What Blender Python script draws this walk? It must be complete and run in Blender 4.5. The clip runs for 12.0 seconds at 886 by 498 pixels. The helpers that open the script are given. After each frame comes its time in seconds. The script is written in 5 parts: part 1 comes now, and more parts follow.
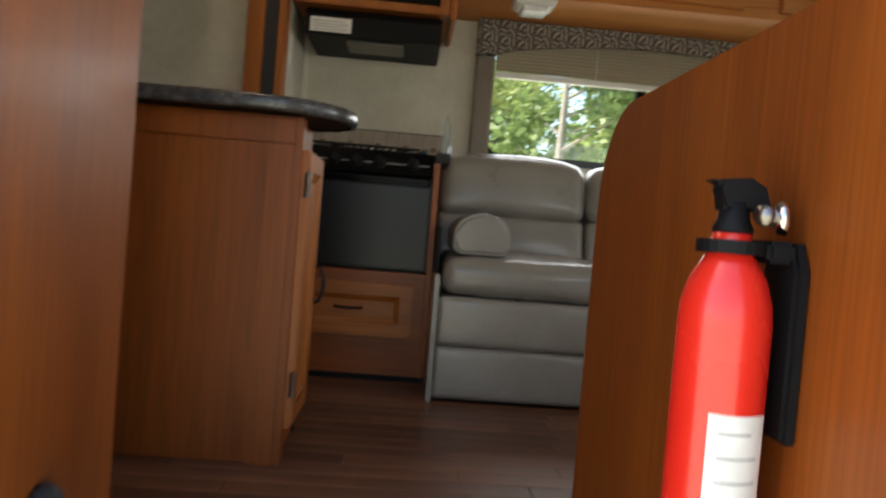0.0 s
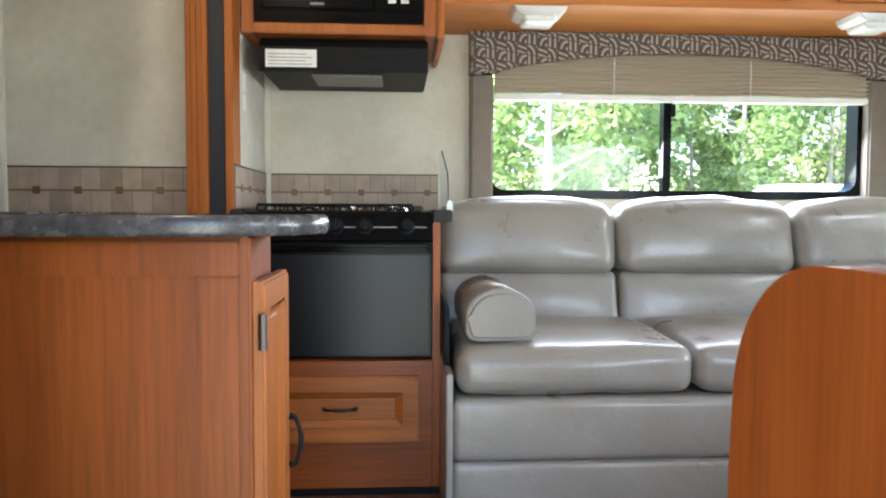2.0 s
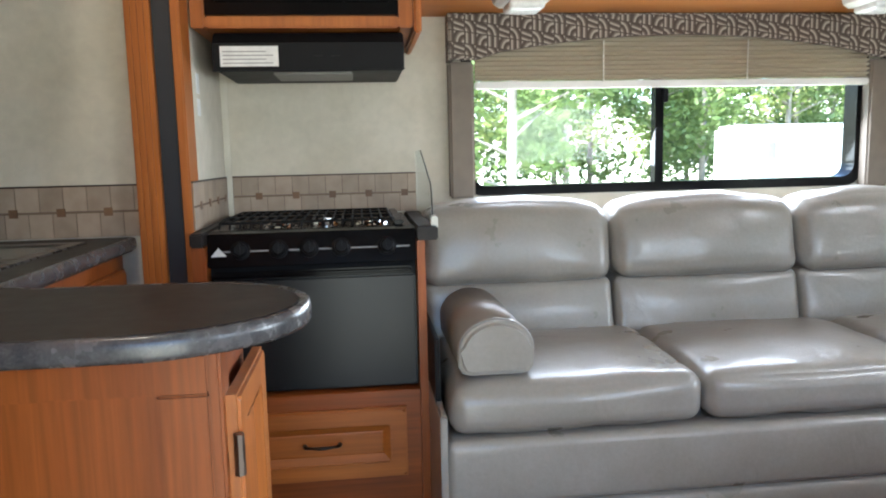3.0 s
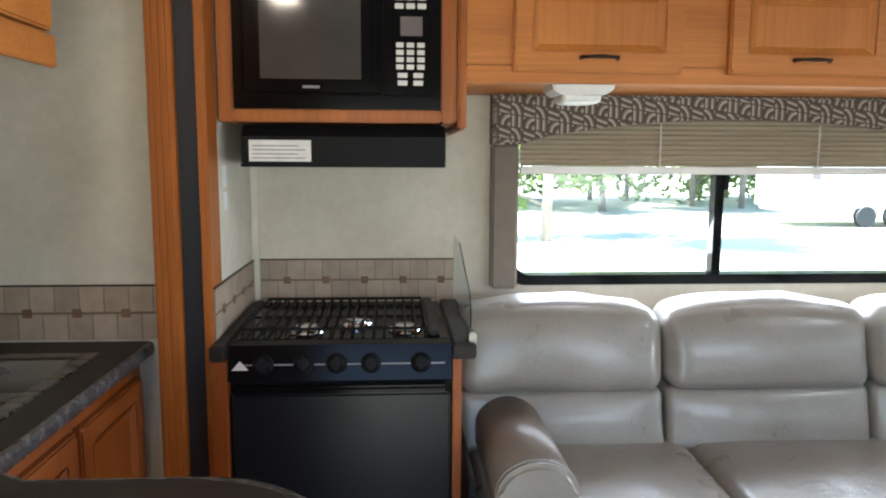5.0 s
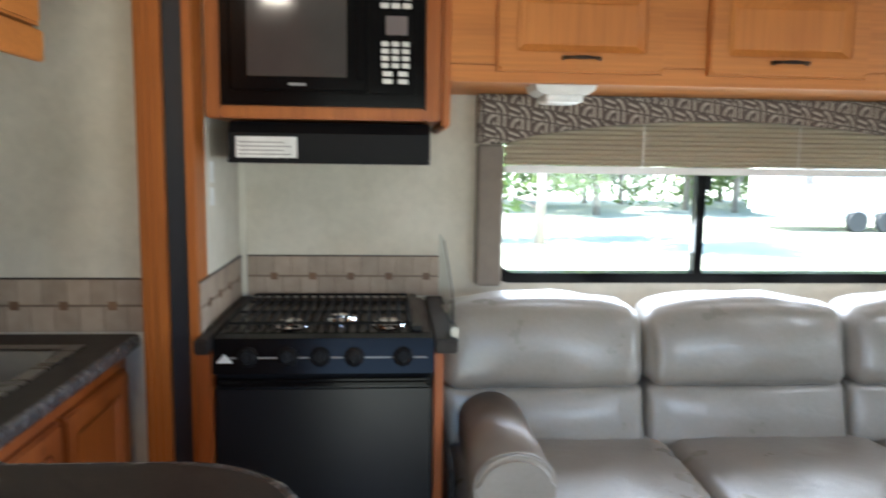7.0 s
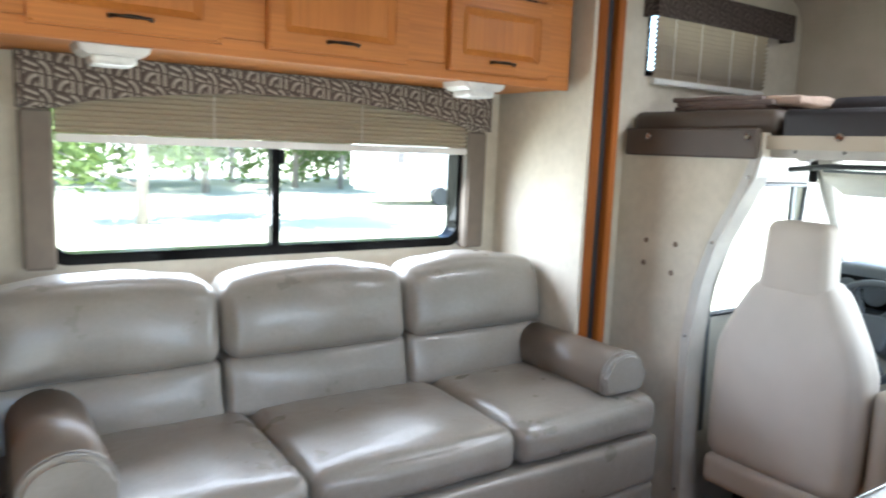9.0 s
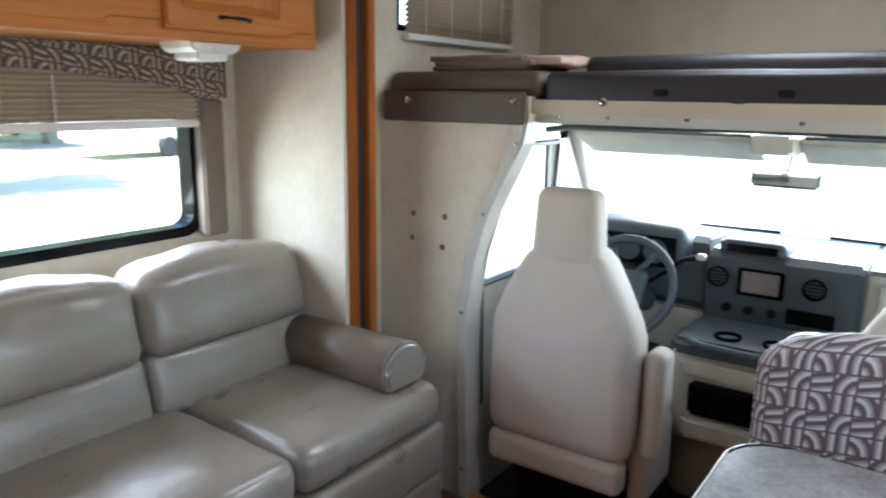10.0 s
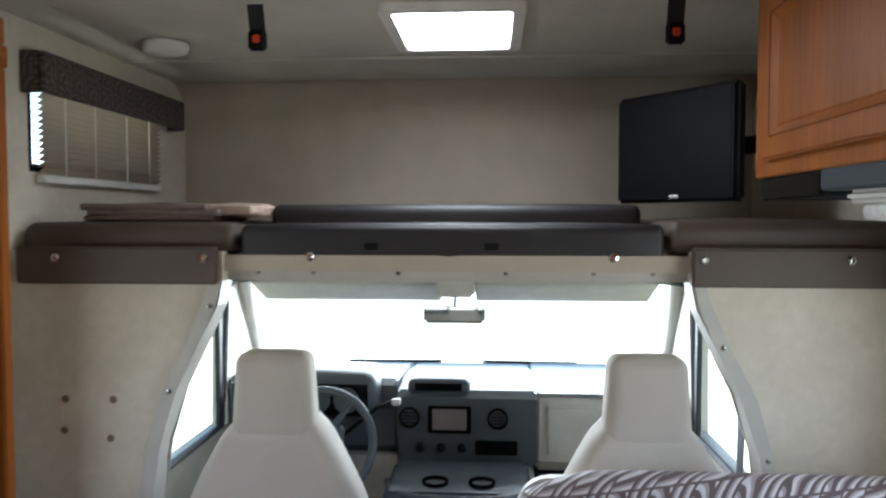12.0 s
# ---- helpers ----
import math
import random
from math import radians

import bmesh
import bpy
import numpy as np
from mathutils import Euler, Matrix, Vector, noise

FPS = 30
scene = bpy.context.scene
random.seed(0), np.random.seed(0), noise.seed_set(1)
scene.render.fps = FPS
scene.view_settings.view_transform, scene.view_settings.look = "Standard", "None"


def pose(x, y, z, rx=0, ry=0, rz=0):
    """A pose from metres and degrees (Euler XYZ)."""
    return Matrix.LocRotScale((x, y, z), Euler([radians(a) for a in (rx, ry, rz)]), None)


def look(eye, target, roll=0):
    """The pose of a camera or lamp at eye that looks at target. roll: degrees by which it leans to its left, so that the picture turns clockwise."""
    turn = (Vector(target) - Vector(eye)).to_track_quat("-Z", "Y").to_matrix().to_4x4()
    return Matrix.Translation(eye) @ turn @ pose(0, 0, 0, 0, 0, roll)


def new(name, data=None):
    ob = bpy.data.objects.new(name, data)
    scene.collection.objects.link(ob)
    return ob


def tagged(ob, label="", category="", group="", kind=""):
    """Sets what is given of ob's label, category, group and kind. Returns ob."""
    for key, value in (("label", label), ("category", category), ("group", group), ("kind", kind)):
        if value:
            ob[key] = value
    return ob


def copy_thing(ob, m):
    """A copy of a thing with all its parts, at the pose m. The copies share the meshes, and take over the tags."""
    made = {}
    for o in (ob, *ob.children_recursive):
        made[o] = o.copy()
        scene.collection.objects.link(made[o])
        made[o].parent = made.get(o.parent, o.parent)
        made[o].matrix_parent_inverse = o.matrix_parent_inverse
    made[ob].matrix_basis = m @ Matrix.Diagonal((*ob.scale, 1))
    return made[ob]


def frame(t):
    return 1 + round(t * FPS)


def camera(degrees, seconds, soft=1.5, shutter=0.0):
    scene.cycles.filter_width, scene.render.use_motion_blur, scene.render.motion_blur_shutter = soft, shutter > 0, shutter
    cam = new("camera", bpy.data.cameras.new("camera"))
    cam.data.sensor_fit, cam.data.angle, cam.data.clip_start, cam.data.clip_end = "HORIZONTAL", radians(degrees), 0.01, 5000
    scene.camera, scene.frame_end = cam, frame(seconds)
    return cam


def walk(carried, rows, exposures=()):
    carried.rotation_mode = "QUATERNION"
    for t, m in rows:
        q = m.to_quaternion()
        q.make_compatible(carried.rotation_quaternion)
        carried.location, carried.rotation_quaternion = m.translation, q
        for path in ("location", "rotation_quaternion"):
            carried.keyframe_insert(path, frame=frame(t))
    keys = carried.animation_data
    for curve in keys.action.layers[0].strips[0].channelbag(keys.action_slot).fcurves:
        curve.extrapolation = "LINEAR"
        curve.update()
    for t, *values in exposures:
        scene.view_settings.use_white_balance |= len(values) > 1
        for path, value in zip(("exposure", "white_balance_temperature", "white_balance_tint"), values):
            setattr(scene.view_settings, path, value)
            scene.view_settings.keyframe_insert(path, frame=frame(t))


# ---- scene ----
cam = camera(63.0, 12.0, soft=2.0, shutter=0.4)
PATH = [
    (0, (-0.022, -0.469, 0.614), (0.081, 1.527, 0.555), 4.7),
    (0.5, (-0.053, -0.303, 0.653), (0.255, 1.673, 0.690), 4.6),
    (1, (-0.048, -0.181, 0.683), (0.142, 1.81, 0.715), 3.4),
    (1.5, (-0.04, -0.008, 0.833), (0.083, 1.988, 0.801), -1.4),
    (2, (-0.045, 0.085, 0.89), (0.079, 2.079, 0.792), 0.2),
    (2.5, (-0.067, 0.238, 1.004), (0.113, 2.221, 0.821), -0.5),
    (3, (-0.09, 0.308, 1.099), (0.131, 2.279, 0.844), -1.3),
    (3.2, (-0.09, 0.34, 1.091), (0.123, 2.313, 0.847), -1.1),
    (5, (-0.087, 0.513, 1.384), (0.046, 2.493, 1.134), 0.3),
    (5.5, (-0.16, 0.467, 1.344), (-0.329, 2.436, 1.038), 0.3),
    (6, (-0.166, 0.44, 1.37), (-0.385, 2.426, 1.293), -1.4),
    (6.5, (-0.161, 0.447, 1.382), (-0.298, 2.439, 1.267), -1.4),
    (7, (-0.057, 0.479, 1.372), (0.09, 2.458, 1.128), 0.8),
    (8.8, (0.041, 0.42, 1.362), (1.064, 2.115, 1.083), 1.9),
    (9, (0.073, 0.456, 1.358), (1.188, 2.094, 1.081), 2.2),
    (9.5, (0.203, 0.595, 1.36), (1.604, 1.999, 1.101), 2.1),
    (10, (0.273, 0.75, 1.456), (1.865, 1.884, 1.035), 0.7),
    (10.5, (0.228, 0.852, 1.495), (2.049, 1.606, 1.155), 1.0),
    (11, (0.159, 0.956, 1.498), (2.096, 1.296, 1.132), -0.3),
    (11.5, (0.228, 1.057, 1.524), (2.196, 1.349, 1.328), -0.3),
    (12, (0.37, 1.14, 1.545), (2.363, 1.274, 1.457), -0.0),
]
walk(cam, [(t, look(eye, target, roll)) for t, eye, target, roll in PATH], [(0, 1.75, 7000, 10), (0.5, 2.6, 6700, 10), (1.0, 3.3, 6050, 10), (1.5, 3.4, 5950, 10), (3, 3.25, 5850, 10), (5.5, 3.0, 5900, 10), (7.0, 3.05, 5800, 10), (9.0, 3.05, 5900, 10), (10, 2.6, 5900, 10), (12, 2.15, 5950, 10)])

# ---------------- world, sun, daylight in the openings ----------------
world = bpy.data.worlds.new("sky")
scene.world = world
world.use_nodes = True
_n = world.node_tree.nodes
_sky = _n.new("ShaderNodeTexSky")
_sky.sky_type, _sky.sun_disc = "NISHITA", False
_sky.sun_elevation, _sky.sun_rotation = radians(58), radians(268)
world.node_tree.links.new(_sky.outputs[0], _n["Background"].inputs[0])
_n["Background"].inputs[1].default_value = 0.15
sun = new("sun", bpy.data.lights.new("sun", "SUN"))
sun.data.energy, sun.data.angle, sun.data.color = 5.0, radians(0.6), (1.0, 0.95, 0.87)
_az, _el = radians(268), radians(58)
sun.matrix_world = look((math.sin(_az) * math.cos(_el) * 30, math.cos(_az) * math.cos(_el) * 30, math.sin(_el) * 30), (0, 0, 0))


def sky_lamp(name, eye, target, w, h, watts, colour=(0.93, 0.97, 1.0)):
    ob = new(name, bpy.data.lights.new(name, "AREA"))
    ob.data.shape, ob.data.size, ob.data.size_y, ob.data.energy, ob.data.color = "RECTANGLE", w, h, watts, colour
    ob.matrix_world = look(eye, target)
    return ob


sky_lamp("window_daylight", (1.07, 2.975, 1.155), (1.07, 1.5, 0.0), 1.42, 0.28, 3.4)
sky_lamp("dinette_window_daylight", (1.5, 0.012, 1.24), (1.5, 1.5, 0.75), 0.86, 0.42, 1.6)
sky_lamp("windshield_daylight", (3.72, 1.28, 1.2), (0, 1.28, 0.9), 1.5, 0.5, 13)
sky_lamp("hatch_daylight", (2.57, 1.25, 2.115), (2.57, 1.25, 0), 0.4, 0.32, 1.0)

sky_lamp("ceiling_lamp_glow", (-0.56, 1.2, 2.055), (-0.56, 1.2, 0), 0.12, 0.12, 0.35, (1.0, 0.86, 0.68))

# ---------------- materials ----------------


def material(name, base, rough=0.5, metal=0.0, base2=None, scale=6.0, stretch=(1, 1, 1), bump=0.0, bump_scale=60.0, coat=0.0, detail=4.0,
             grain=0.0, grain_scale=(40, 40, 40), spread=0.25, by_object=0.0, rough_var=0.08, gloss=0.5, crease=0.0):
    """A surface with large mottling between two colours, fine grain and a fine relief."""
    m = bpy.data.materials.new(name)
    m.use_nodes = True
    nt = m.node_tree
    N, L = nt.nodes, nt.links
    b = N["Principled BSDF"]
    b.inputs["Roughness"].default_value, b.inputs["Metallic"].default_value = rough, metal
    b.inputs["Coat Weight"].default_value = coat
    b.inputs["Specular IOR Level"].default_value = gloss
    b.inputs["Coat Roughness"].default_value = 0.12
    co = N.new("ShaderNodeTexCoord")
    mp = N.new("ShaderNodeMapping")
    mp.inputs["Scale"].default_value = stretch
    L.new(co.outputs["Object"], mp.inputs[0])
    no = N.new("ShaderNodeTexNoise")
    no.inputs["Scale"].default_value, no.inputs["Detail"].default_value = scale, detail
    L.new(mp.outputs[0], no.inputs[0])
    ramp = N.new("ShaderNodeValToRGB")
    ramp.color_ramp.elements[0].position, ramp.color_ramp.elements[1].position = 0.5 - spread, 0.5 + spread
    c2 = base2 or tuple(c * 0.8 for c in base)
    ramp.color_ramp.elements[0].color, ramp.color_ramp.elements[1].color = (*c2, 1), (*base, 1)
    L.new(no.outputs[0], ramp.inputs[0])
    col = ramp.outputs[0]
    if grain:
        mp2 = N.new("ShaderNodeMapping")
        mp2.inputs["Scale"].default_value = grain_scale
        L.new(co.outputs["Object"], mp2.inputs[0])
        n2 = N.new("ShaderNodeTexNoise")
        n2.inputs["Scale"].default_value, n2.inputs["Detail"].default_value, n2.inputs["Distortion"].default_value = 1.0, 5.0, 0.4
        L.new(mp2.outputs[0], n2.inputs[0])
        r2 = N.new("ShaderNodeMapRange")
        r2.inputs[1].default_value, r2.inputs[2].default_value = 0.3, 0.7
        r2.inputs[3].default_value, r2.inputs[4].default_value = 1 - grain, 1 + grain * 0.6
        L.new(n2.outputs[0], r2.inputs[0])
        mx = N.new("ShaderNodeMix")
        mx.data_type, mx.blend_type = "RGBA", "MULTIPLY"
        mx.inputs[0].default_value = 1.0
        L.new(col, mx.inputs[6])
        L.new(r2.outputs[0], mx.inputs[7])
        col = mx.outputs[2]
    if by_object:
        oi = N.new("ShaderNodeObjectInfo")
        r3 = N.new("ShaderNodeMapRange")
        r3.inputs[3].default_value, r3.inputs[4].default_value = 1 - by_object, 1 + by_object
        L.new(oi.outputs["Random"], r3.inputs[0])
        mx = N.new("ShaderNodeMix")
        mx.data_type, mx.blend_type = "RGBA", "MULTIPLY"
        mx.inputs[0].default_value = 1.0
        L.new(col, mx.inputs[6])
        L.new(r3.outputs[0], mx.inputs[7])
        col = mx.outputs[2]
    L.new(col, b.inputs["Base Color"])
    rr = N.new("ShaderNodeMapRange")
    rr.inputs[3].default_value, rr.inputs[4].default_value = max(0.02, rough - rough_var), min(1, rough + rough_var)
    L.new(no.outputs[0], rr.inputs[0])
    L.new(rr.outputs[0], b.inputs["Roughness"])
    if bump:
        nb = N.new("ShaderNodeTexNoise")
        nb.inputs["Scale"].default_value, nb.inputs["Detail"].default_value = bump_scale, 3
        L.new(mp.outputs[0], nb.inputs[0])
        bp = N.new("ShaderNodeBump")
        bp.inputs["Strength"].default_value, bp.inputs["Distance"].default_value = bump, 0.004
        L.new(nb.outputs[0], bp.inputs["Height"])
        L.new(bp.outputs[0], b.inputs["Normal"])
        if crease:
            nc = N.new("ShaderNodeTexNoise")
            nc.inputs["Scale"].default_value, nc.inputs["Detail"].default_value, nc.inputs["Distortion"].default_value = 11.0, 2.0, 1.2
            L.new(co.outputs["Object"], nc.inputs[0])
            bc = N.new("ShaderNodeBump")
            bc.inputs["Strength"].default_value, bc.inputs["Distance"].default_value = crease, 0.012
            L.new(nc.outputs[0], bc.inputs["Height"])
            L.new(bc.outputs[0], bp.inputs["Normal"])
    return m


def wood(name, base, dark, along, rough=0.46, by_object=0.0, coat=0.03, grain=0.22):
    """Wood with its grain along one axis."""
    st = [9.0, 9.0, 9.0]
    gs = [110.0, 110.0, 110.0]
    k = "xyz".index(along)
    st[k], gs[k] = 0.9, 4.0
    return material(name, base, rough, base2=dark, scale=1.0, stretch=st, grain=grain, grain_scale=gs, coat=coat, gloss=0.35, bump=0.05, bump_scale=20,
                    spread=0.22, by_object=by_object)


CHERRY = (0.29, 0.074, 0.009)
CHERRY_D = (0.185, 0.042, 0.006)
HONEY = (0.54, 0.2, 0.04)
HONEY_D = (0.42, 0.145, 0.028)
m_cherry_v = wood("cherry_upright", CHERRY, CHERRY_D, "z")
m_cherry_x = wood("cherry_lengthwise", CHERRY, CHERRY_D, "x")
m_cherry_y = wood("cherry_crosswise", CHERRY, CHERRY_D, "y")
m_amber_v = wood("amber_wood_upright", (0.42, 0.135, 0.022), (0.29, 0.08, 0.012), "z", grain=0.18)
m_amber_x = wood("amber_wood_lengthwise", (0.42, 0.135, 0.022), (0.29, 0.08, 0.012), "x", grain=0.18)
m_honey_v = wood("honey_wood_upright", HONEY, HONEY_D, "z", grain=0.14)
m_honey_x = wood("honey_wood_lengthwise", HONEY, HONEY_D, "x", grain=0.14)
m_plank = wood("floor_plank_wood", (0.19, 0.085, 0.045), (0.1, 0.042, 0.022), "x", rough=0.38, by_object=0.32)
m_wall = material("cream_wallpaper", (0.64, 0.59, 0.49), 0.75, base2=(0.55, 0.5, 0.4), scale=5.0, detail=6, bump=0.08, bump_scale=180, grain=0.06,
                  grain_scale=(30, 30, 30), spread=0.18)
m_strip = material("cream_corner_strip", (0.7, 0.66, 0.55), 0.5, scale=9)
m_ceiling = material("ceiling_panel", (0.62, 0.59, 0.52), 0.7, scale=4, bump=0.05, bump_scale=200)
m_bunk = material("bunk_lining", (0.5, 0.44, 0.35), 0.9, base2=(0.43, 0.375, 0.29), scale=7, bump=0.25, bump_scale=260)
m_counter = material("dark_stone_laminate", (0.03, 0.024, 0.02), 0.46, gloss=0.2, base2=(0.013, 0.01, 0.009), scale=26, detail=8, grain=0.3, grain_scale=(160, 160, 160))
m_counter_edge = material("counter_edge_laminate", (0.085, 0.08, 0.08), 0.26, base2=(0.04, 0.04, 0.042), scale=40, detail=8, spread=0.15, grain=0.3,
                          grain_scale=(220, 220, 220))
m_black = material("black_enamel", (0.004, 0.004, 0.0045), 0.16, gloss=0.1, scale=12, rough_var=0.03)
m_black_matt = material("black_plastic", (0.008, 0.008, 0.009), 0.5, gloss=0.12, scale=20, bump=0.05, bump_scale=300)
m_oven_glass = material("oven_door_glass", (0.009, 0.01, 0.012), 0.3, gloss=0.25, scale=3, rough_var=0.03)
m_iron = material("cast_iron", (0.009, 0.009, 0.009), 0.65, gloss=0.2, scale=30, bump=0.2, bump_scale=150)
m_bronze = material("dark_bronze", (0.045, 0.034, 0.027), 0.35, metal=0.9, scale=30)
m_steel = material("brushed_steel", (0.3, 0.285, 0.265), 0.28, metal=1.0, base2=(0.22, 0.21, 0.195), scale=4, stretch=(1, 14, 1))
m_chrome = material("chrome", (0.8, 0.8, 0.8), 0.07, metal=1.0, scale=10, rough_var=0.03)
m_white = material("white_plastic", (0.78, 0.77, 0.73), 0.35, scale=10)
m_paper = material("paper_label", (0.8, 0.8, 0.78), 0.6, scale=30)
m_grey_print = material("grey_print", (0.3, 0.3, 0.3), 0.6, scale=30)
m_leather = material("taupe_leather", (0.275, 0.25, 0.218), 0.3, base2=(0.23, 0.208, 0.175), scale=7, bump=0.14, bump_scale=240, coat=0.12, crease=0.2, grain=0.06,
                     grain_scale=(90, 90, 90))
# taupe leather again, darker: the bolster roll's shade is put into the colour
m_leather_shaded = material("shaded_taupe_leather", (0.2, 0.165, 0.13), 0.34, base2=(0.17, 0.138, 0.108), scale=7, crease=0.15, bump=0.2, bump_scale=240)
m_brown_fabric = material("brown_vinyl", (0.085, 0.062, 0.046), 0.6, scale=9, bump=0.15, bump_scale=220)
m_dark_fabric = material("charcoal_vinyl", (0.02, 0.018, 0.02), 0.55, scale=7, bump=0.2, bump_scale=200)
m_taupe_board = material("taupe_fabric_board", (0.2, 0.165, 0.13), 0.8, scale=20, bump=0.15, bump_scale=300)
m_shade = material("beige_pleated_shade", (0.56, 0.5, 0.38), 0.7, base2=(0.5, 0.44, 0.33), scale=6, stretch=(1, 1, 40))
m_slat = material("blind_slat", (0.4, 0.32, 0.23), 0.45, scale=8)
m_seat_cloth = material("grey_beige_seat_cloth", (0.52, 0.47, 0.41), 0.85, base2=(0.46, 0.415, 0.36), scale=6, bump=0.3, bump_scale=300)
m_dash = material("slate_dashboard_plastic", (0.06, 0.072, 0.085), 0.5, scale=12, bump=0.12, bump_scale=320)
m_dash_light = material("pale_dashboard_plastic", (0.5, 0.48, 0.43), 0.5, scale=12, bump=0.1, bump_scale=320)
m_screen = material("grey_screen", (0.2, 0.17, 0.17), 0.15, scale=5)
m_carpet = material("dark_carpet", (0.02, 0.022, 0.026), 0.95, scale=30, bump=0.6, bump_scale=200)
m_rubber = material("rubber", (0.02, 0.022, 0.026), 0.6, scale=20)
m_navy_seal = material("dark_slide_seal", (0.018, 0.02, 0.026), 0.5, scale=20)
m_tile = material("stone_tile", (0.4, 0.315, 0.235), 0.5, base2=(0.3, 0.225, 0.165), scale=20, detail=6, by_object=0.14)
m_tile_dark = material("bronze_accent_tile", (0.2, 0.105, 0.05), 0.4, base2=(0.14, 0.075, 0.038), scale=40, by_object=0.2)
m_grout = material("brown_grout", (0.2, 0.14, 0.1), 0.8, scale=40)
m_red = material("red_enamel", (0.75, 0.025, 0.014), 0.28, base2=(0.68, 0.02, 0.012), scale=5, coat=0.4)
m_table = material("grey_table_laminate", (0.23, 0.225, 0.22), 0.22, base2=(0.15, 0.145, 0.14), scale=14, detail=7, grain=0.2, grain_scale=(90, 90, 90))
m_blanket = material("folded_blanket", (0.2, 0.15, 0.13), 0.95, scale=30, bump=0.6, bump_scale=250)
m_blanket_light = material("pink_beige_blanket", (0.48, 0.36, 0.29), 0.95, scale=30, bump=0.6, bump_scale=250)
m_grass = material("mown_grass", (0.34, 0.35, 0.25), 0.95, base2=(0.48, 0.47, 0.38), scale=0.35, detail=8, bump=0.5, bump_scale=20)
m_leaf = material("tree_leaves", (0.2, 0.26, 0.09), 0.5, base2=(0.1, 0.16, 0.045), scale=1.2, detail=6)
m_leaf_light = material("bright_tree_leaves", (0.36, 0.4, 0.15), 0.5, base2=(0.2, 0.27, 0.08), scale=1.2, detail=6)
for _m in (m_leaf, m_leaf_light):
    _t = _m.node_tree
    _b, _o = _t.nodes["Principled BSDF"], _t.nodes["Material Output"]
    _tl, _mx = _t.nodes.new("ShaderNodeBsdfTranslucent"), _t.nodes.new("ShaderNodeMixShader")
    _t.links.new(_b.inputs["Base Color"].links[0].from_socket, _tl.inputs[0])
    _mx.inputs[0].default_value = 0.45
    _t.links.new(_b.outputs[0], _mx.inputs[1])
    _t.links.new(_tl.outputs[0], _mx.inputs[2])
    _t.links.new(_mx.outputs[0], _o.inputs[0])
m_bark = material("bark", (0.34, 0.3, 0.26), 0.9, base2=(0.2, 0.17, 0.14), scale=3, stretch=(4, 4, 1), bump=0.8, bump_scale=20)
m_vehicle = material("white_vehicle_paint", (0.8, 0.8, 0.8), 0.25, scale=3, coat=0.5)
m_exterior = material("white_fibreglass", (0.7, 0.7, 0.68), 0.4, scale=3)
m_belt = material("black_webbing", (0.015, 0.015, 0.016), 0.8, scale=60, bump=0.4, bump_scale=400)
m_buckle_red = material("red_button", (0.7, 0.06, 0.02), 0.4, scale=20)


def glass_material(name, tint, rough=0.02, shine=0.012):
    m = bpy.data.materials.new(name)
    m.use_nodes = True
    nt = m.node_tree
    b = nt.nodes["Principled BSDF"]
    nt.nodes.remove(b)
    out = nt.nodes["Material Output"]
    tr, gl, mx = (nt.nodes.new(k) for k in ("ShaderNodeBsdfTransparent", "ShaderNodeBsdfGlossy", "ShaderNodeMixShader"))
    tr.inputs[0].default_value = (*tint, 1)
    gl.inputs["Roughness"].default_value = rough
    mx.inputs[0].default_value = shine
    nt.links.new(tr.outputs[0], mx.inputs[1])
    nt.links.new(gl.outputs[0], mx.inputs[2])
    nt.links.new(mx.outputs[0], out.inputs[0])
    return m


m_glass = glass_material("window_glass", (0.93, 0.96, 0.95))
m_shield_glass = glass_material("clear_shield", (0.9, 0.92, 0.92), 0.05, 0.06)


def lens_material(name, strength, colour=(1, 0.97, 0.9)):
    m = material(name, (0.85, 0.85, 0.83), 0.25, scale=40, bump=0.3, bump_scale=200)
    b = m.node_tree.nodes["Principled BSDF"]
    b.inputs["Emission Color"].default_value, b.inputs["Emission Strength"].default_value = (*colour, 1), strength
    return m


m_lens = material("frosted_lamp_lens", (0.85, 0.85, 0.82), 0.2, scale=60, bump=0.4, bump_scale=160)
m_lamp_lit = lens_material("lit_lamp_lens", 7.0, (1.0, 0.8, 0.55))
m_hatch = lens_material("translucent_roof_hatch", 3.0, (0.97, 0.99, 1.0))


